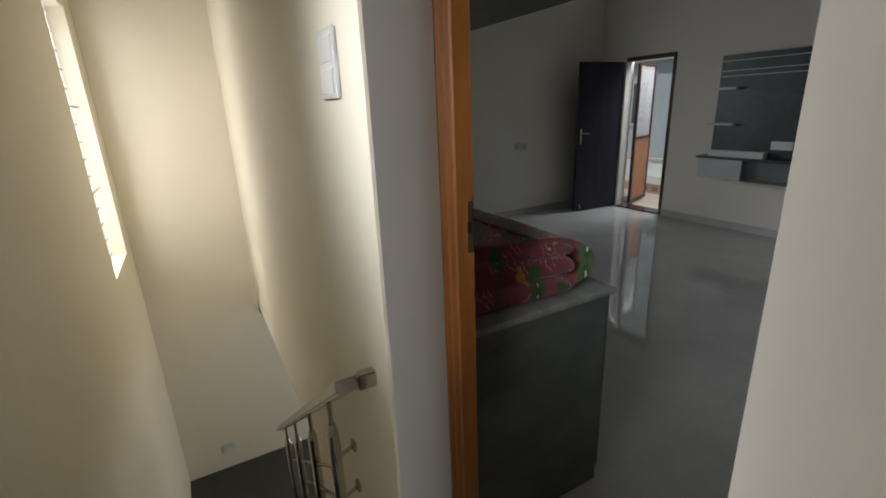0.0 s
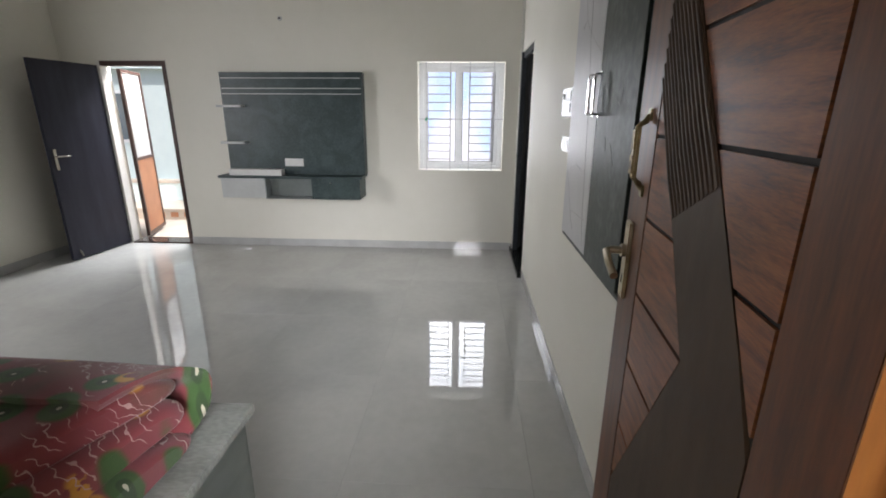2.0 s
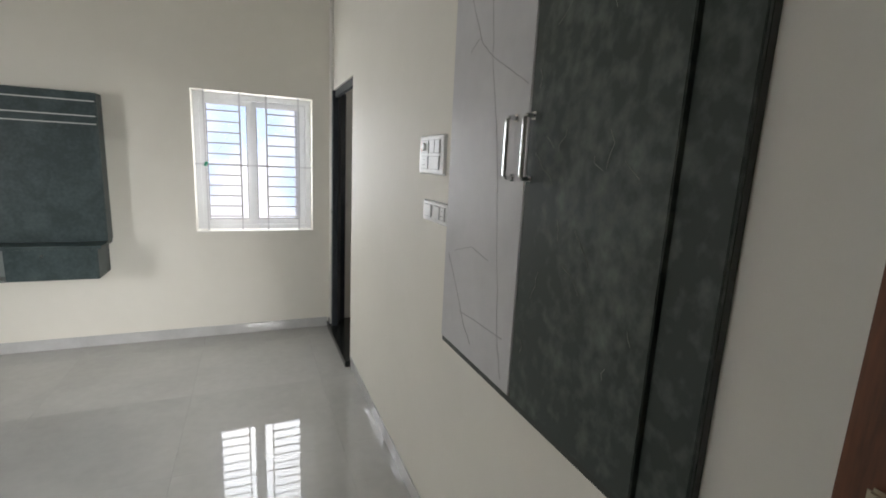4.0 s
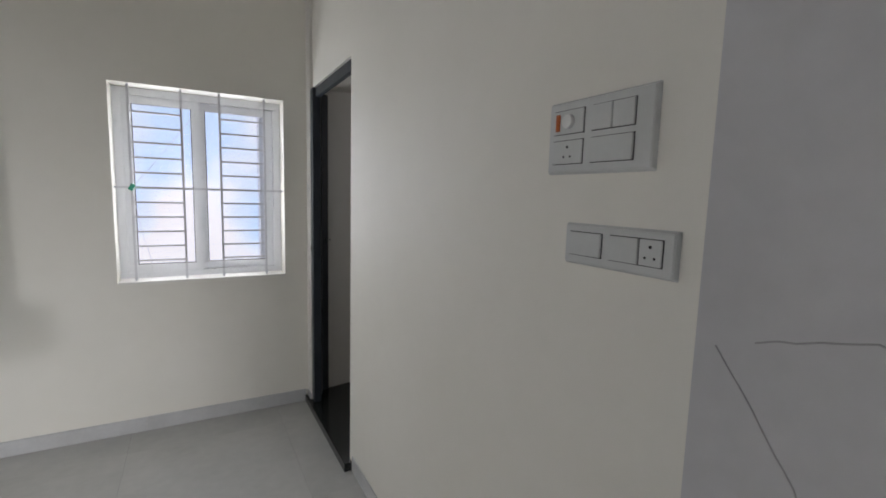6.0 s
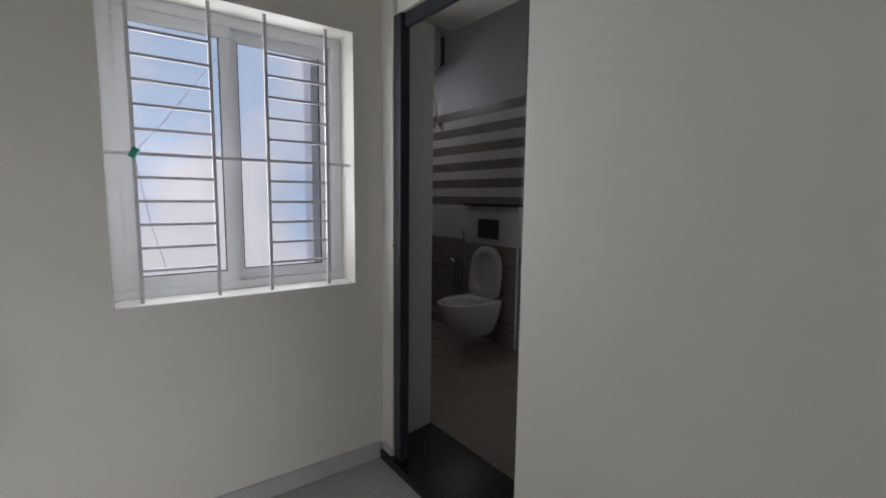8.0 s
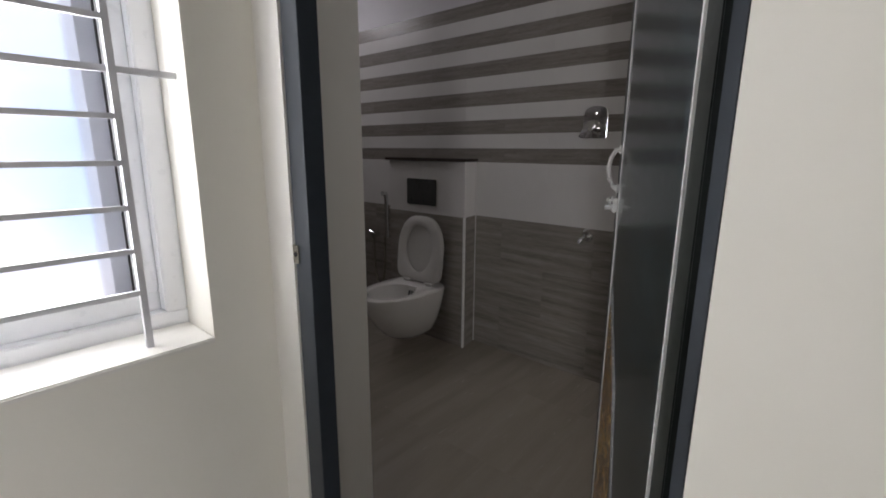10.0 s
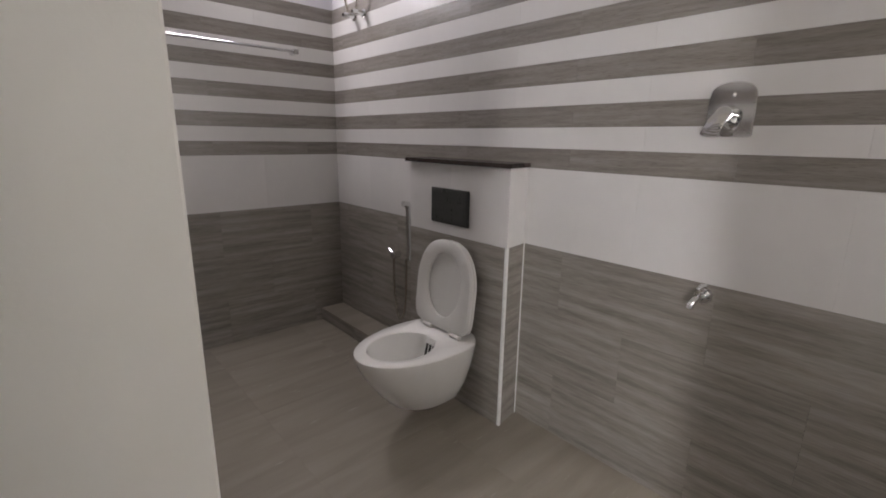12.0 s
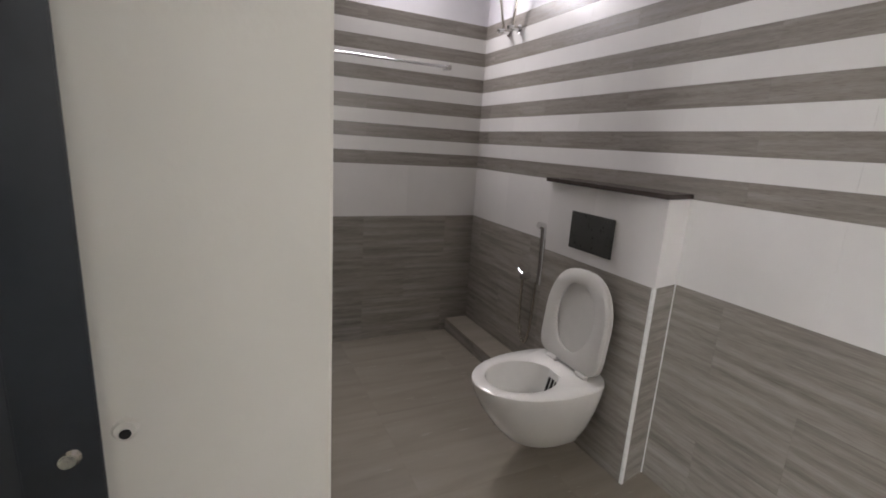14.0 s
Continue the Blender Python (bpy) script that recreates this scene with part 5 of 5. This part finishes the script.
plain_window("window_6", "white two-light lobby window facing the entry door", -0.83, -0.01, SY - 0.17, SY - 0.12, 1.12, 2.12, True)
cj = thing("mirror_edge", "dark vertical mirror edge on the wall end", "mirror")
part("edge_strip", boxes((0.3485, 0.360, 5.752, 5.772, 1.285, 2.15)), FRAME, cj, bevel=0.002)

# ---- stairs ----
def stairs():
    RISE, GO, N = 0.1667, 0.222, 9
    for i in range(N):
        x1 = -0.95 - i * GO
        z = -RISE * (i + 1)
        s = thing("stair_step", "dark granite stair step with bull-nosed edge", "step", group="stair flight")
        if i < N - 1:
            part("tread", boxes((x1 - GO, x1 + 0.02, SY, 0.117, z - 0.025, z)), STEPSTONE, s, bevel=0.006)
            part("riser", boxes((x1 - 0.02, x1, SY, 0.117, z + 0.001, z + RISE - 0.026)), STEPSTONE, s)
            part("core", boxes((x1 - GO, x1 - 0.02, SY, 0.117, z - 0.16, z - 0.026)), STAIRWALL, s)
        else:
            part("riser", boxes((x1 - 0.02, x1, SY, 0.117, z + 0.001, z + RISE - 0.026)), STEPSTONE, s)
    tagged(part("floor_landing", boxes((SX, -0.95 - 8 * GO, SY, 1.55, -1.62, -1.5)), STEPSTONE), "dark granite half landing", "floor", kind="structure")
    # lower flight, coming back under the room
    for i in range(8):
        x0 = -0.95 - 8 * GO + i * GO
        z = -1.5 - RISE * (i + 1)
        s = thing("stair_step", "dark granite stair step with bull-nosed edge", "step", group="lower stair flight")
        part("tread", boxes((x0 - 0.02, x0 + GO, 0.32, 1.55, z - 0.025, z)), STEPSTONE, s, bevel=0.006)
        part("riser", boxes((x0, x0 + 0.02, 0.32, 1.55, z + 0.001, z + RISE - 0.026)), STEPSTONE, s)


stairs()


def handrail():
    h = thing("stair_railing", "stainless steel stair railing fixed along the wall", "railing")
    slope = 0.75

    def top(x):
        return 0.835 + (x + 0.93) * slope

    y = 0.045
    bm = bmesh.new()
    box(bm, -1.18, 1.18, -0.030, 0.030, -0.016, 0.016)
    bmesh.ops.transform(bm, matrix=Matrix.Translation((-1.845, y, top(-1.845))) @ Matrix.Rotation(-math.atan(slope), 4, "Y"), verts=bm.verts)
    part("rail", bm, STEEL, h, "flat steel handrail", bevel=0.006)
    part("end_plate", boxes((-0.925, -0.895, 0.070, 0.1175, top(-0.91) - 0.020, top(-0.91) + 0.022)), STEEL, h, bevel=0.004)
    for k, x in enumerate((-1.14, -1.53, -2.02, -2.50)):
        zt = top(x) - 0.016
        p = part("post", cyl(bmesh.new(), (x, y, zt), (x, y, zt - 0.10), 0.008), STEEL, h, smooth=True)
        sleeve = cyl(bmesh.new(), (x, y, zt - 0.075), (x, y, zt - 0.11), 0.010, 0.019)
        cyl(sleeve, (x, y, zt - 0.11), (x, y, zt - 0.56), 0.019)
        cyl(sleeve, (x, y, zt - 0.56), (x, y, zt - 0.60), 0.019, 0.012)
        part("sleeve", sleeve, STEEL, p, smooth=True)
        part("foot", cyl(bmesh.new(), (x, y, zt - 0.60), (x, y, zt - 0.80), 0.012), STEEL, p, smooth=True)
        if k == 0:
            for dz in (0.205, 0.365):
                part("wall_arm", cyl(bmesh.new(), (x, y, zt - dz), (x - 0.03, 0.112, zt - dz), 0.007), STEEL, p, smooth=True)
                part("wall_rose", boxes((x - 0.048, x - 0.012, 0.106, 0.1175, zt - dz - 0.018, zt - dz + 0.018)), STEEL, p, bevel=0.004)
    for d in (0.22, 0.34, 0.46):
        bm = tube([(x, y, top(x) - d - 0.03) for x in (-1.14, -2.0, -2.50)], 0.006, 8)
        part("bar", bm, STEEL, h, smooth=True)


handrail()


def stair_window():
    w = tagged(new("window_3"), "tall slit stair window with a steel ladder grille", "window", kind="structure")
    x0, x1, z0, z1, y = SWX0, SWX1, SWZ0, SWZ1, SY - 0.145
    part("window_frame", boxes((x0, x1, y - 0.05, y, z0, z0 + 0.03), (x0, x1, y - 0.05, y, z1 - 0.03, z1), (x0, x0 + 0.03, y - 0.05, y, z0 + 0.03, z1 - 0.03), (x1 - 0.03, x1, y - 0.05, y, z0 + 0.03, z1 - 0.03)), UPVC, w)
    p = part("pane", boxes((x0 + 0.03, x1 - 0.03, y - 0.03, y - 0.026, z0 + 0.03, z1 - 0.03)), PANE, w)
    p.visible_shadow = False
    for x in (x0 + 0.20, x1 - 0.20):
        part("bar", boxes((x - 0.006, x + 0.006, y + 0.075, y + 0.087, z0, z1)), GRILLE, w)
    for k in range(15):
        z = z0 + 0.06 + k * (z1 - z0 - 0.12) / 14
        a, b = (x0, x1) if k in (4, 9) else (x0 + 0.20, x1 - 0.20)
        part("bar", boxes((a, b, y + 0.087, y + 0.095, z - 0.006, z + 0.006)), GRILLE, w)


stair_window()
sp = thing("switch_plate", "cream two-gang switch plate on the stair wall", "switch plate")
part("plate", boxes((-1.075, -0.950, 0.110, 0.1175, 1.495, 1.640)), SWITCHPL, sp, bevel=0.004)
for za, zb in ((1.505, 1.560), (1.570, 1.625)):
    part("recess", boxes((-1.058, -0.967, 0.1092, 0.1105, za, zb)), GRILLE, sp)
    part("rocker", boxes((-1.056, -0.969, 0.1070, 0.1100, za + 0.002, zb - 0.002)), SWITCHPL, sp, bevel=0.001)
sk = thing("socket_plate", "small white socket plate low on the stair wall", "socket")
part("plate", boxes((SX, SX + 0.010, -0.36, -0.27, -1.33, -1.26)), SWITCHPL, sk, bevel=0.003)

# ---- skirting ----
def skirting(x0, x1, y0, y1):
    ob = part("baseboard", boxes((x0, x1, y0, y1, 0.0, 0.082)), SKIRT, bevel=0.002)
    return tagged(ob, "grey polished tile skirting along the wall", "baseboard", kind="structure")


for a in range(4):
    xa, xb = BX1 + a * 0.925, min(-0.004, BX1 + (a + 1) * 0.925 - 0.0015)
    skirting(xa, xb, YT - 0.011, YT)
skirting(XL, BX0, YT - 0.011, YT)
for a in range(6):
    ya = 0.48 + a * 0.776
    skirting(XL, XL + 0.011, ya, min(ya + 0.7745, YT - 0.012))
skirting(0.002, 0.0115, 5.052, 5.138)
for a in range(5):
    ya = 1.30 + a * 0.585
    skirting(RX - 0.006, RX, ya, min(ya + 0.5835, 4.22))


# ---- floor, wall and step tiles ----
def slab_mesh(name, sx, sy, sz, material):
    bm = bmesh.new()
    box(bm, 0, sx, 0, sy, 0, sz)
    me = bpy.data.meshes.new(name)
    bm.to_mesh(me)
    bm.free()
    me.materials.append(material)
    return me


MESHES = {}


def tile(name, x0, x1, y0, y1, z0, z1, material, parent):
    key = (round(x1 - x0, 4), round(y1 - y0, 4), round(z1 - z0, 4), material.name)
    if key not in MESHES:
        MESHES[key] = slab_mesh(name, x1 - x0, y1 - y0, z1 - z0, material)
    ob = new(name, MESHES[key])
    ob.location = (x0, y0, z0)
    ob.parent = parent
    return ob


def spans(a, b, step, joint, start=0.0):
    """Cuts a stretch into tiles with joints."""
    out, p = [], a
    first = start if start > 0 else step
    q = min(b, a + first)
    while p < b - 0.004:
        out.append((p, q - joint if q < b else b))
        p, q = q, min(b, q + step)
    return out


for xa, xb in spans(XL, RX, 0.8, 0.0007, 0.66):
    for ya, yb in spans(YN, YT, 0.8, 0.0007, 0.5):
        tile("tile", xa, xb, ya, yb, -0.008, 0.0, FLOOR, floor)

for xa, xb in spans(-0.05, BXW, 0.6, 0.0005, 0.35):
    for ya, yb in spans(BYS, BYN, 0.6, 0.0005, 0.4):
        if xb > 0.38 or ya > 5.7:
            tile("tile", xa, xb, ya, yb, -0.022, BZ, FLOORWOOD, bath_floor)
        elif yb > 5.76:
            tile("tile", xa, xb, max(ya, 5.76), yb, -0.022, BZ, FLOORWOOD, bath_floor)

ROWS = [(BZ, 0.283, WOODTILE), (0.283, 0.576, WOODTILE), (0.576, 0.868, WOODTILE), (0.868, 1.212, WHITETILE)]
z = 1.212
for k in range(11):
    ROWS.append((z, z + 0.0856, STRIPEDARK if k % 2 == 0 else WHITETILE))
    z += 0.0856
J = 0.0006
shower_tiles = tagged(new("wall_tiles_shower"), "wood-look and white striped tiling", "wall tiles", kind="structure")
basin_tiles = tagged(new("wall_tiles_basin"), "wood-look and white striped tiling", "wall tiles", kind="structure")
side_tiles = tagged(new("wall_tiles_side"), "wood-look and white striped tiling beside the door", "wall tiles", kind="structure")
for n_row, (za, zb, mt) in enumerate(ROWS):
    off = 0.6 if n_row % 2 == 0 else 0.3
    for ya, yb in spans(BYS, FY, 0.6, J, off):
        tile("tile", FX, BXW, ya, yb, za, zb - J, mt, shower_tiles)
    for xa, xb in spans(-0.05, FX, 0.6, J, off - 0.1):
        tile("tile", xa, xb, FY, BYN, za, zb - J, mt, basin_tiles)
    for ya, yb in spans(5.2255, 5.762, 0.6, J):
        tile("tile", 0.3385, 0.348, ya, yb, za, zb - J, mt, side_tiles)
    for xa, xb in spans(-0.04, 0.348, 0.6, J):
        tile("tile", xa, xb, 5.762, 5.771, za, zb - J, mt, side_tiles)
    for ya, yb in spans(5.772, FY, 0.6, J, 0.19):
        tile("tile", -0.05, -0.04, ya, yb, za, zb - J, mt, side_tiles)

# cistern casing: wood-look below, white above, with a pale corner trim
casing = thing("cistern_casing", "tiled cistern casing with white corner trim", "casing")
part("core", prism([(1.734, 5.941), (FX - 0.0005, 5.968), (FX - 0.0005, 6.618), (1.734, 6.618)], BZ, 1.213), GROUT, casing)
for za, zb, mt in ROWS[:4]:
    zb = min(zb, 1.213)
    for ya, yb in ((5.930, 6.3), (6.3, 6.618)):
        tile("tile", 1.724, 1.734, ya, yb - J, za, zb - J, mt, casing)
    part("tile", prism([(1.7345, 5.931), (FX - 0.0005, 5.958), (FX - 0.0005, 5.9675), (1.7345, 5.9405)], za, zb - J), mt, casing)
part("corner_trim", boxes((1.7205, 1.7345, 5.9265, 5.9415, BZ, 0.868)), WHITEPL, casing, "white plastic corner trim", bevel=0.002)
part("joint_bead", boxes((FX - 0.004, FX - 0.0002, 5.953, 5.9565, BZ, 0.868)), WHITEPL, casing, "white joint bead")
step = thing("corner_step", "low tiled step along the shower wall", "step")
part("core", boxes((1.708, FX - 0.0005, 6.620, FY - 0.0005, BZ, 0.070)), GROUT, step)
for ya, yb in spans(6.620, FY - 0.0005, 0.6, J):
    tile("tile", 1.698, FX - 0.0005, ya, yb, 0.0705, 0.080, FLOORWOOD, step)
    tile("tile", 1.698, 1.7075, ya, yb, BZ, 0.070, WOODTILE, step)
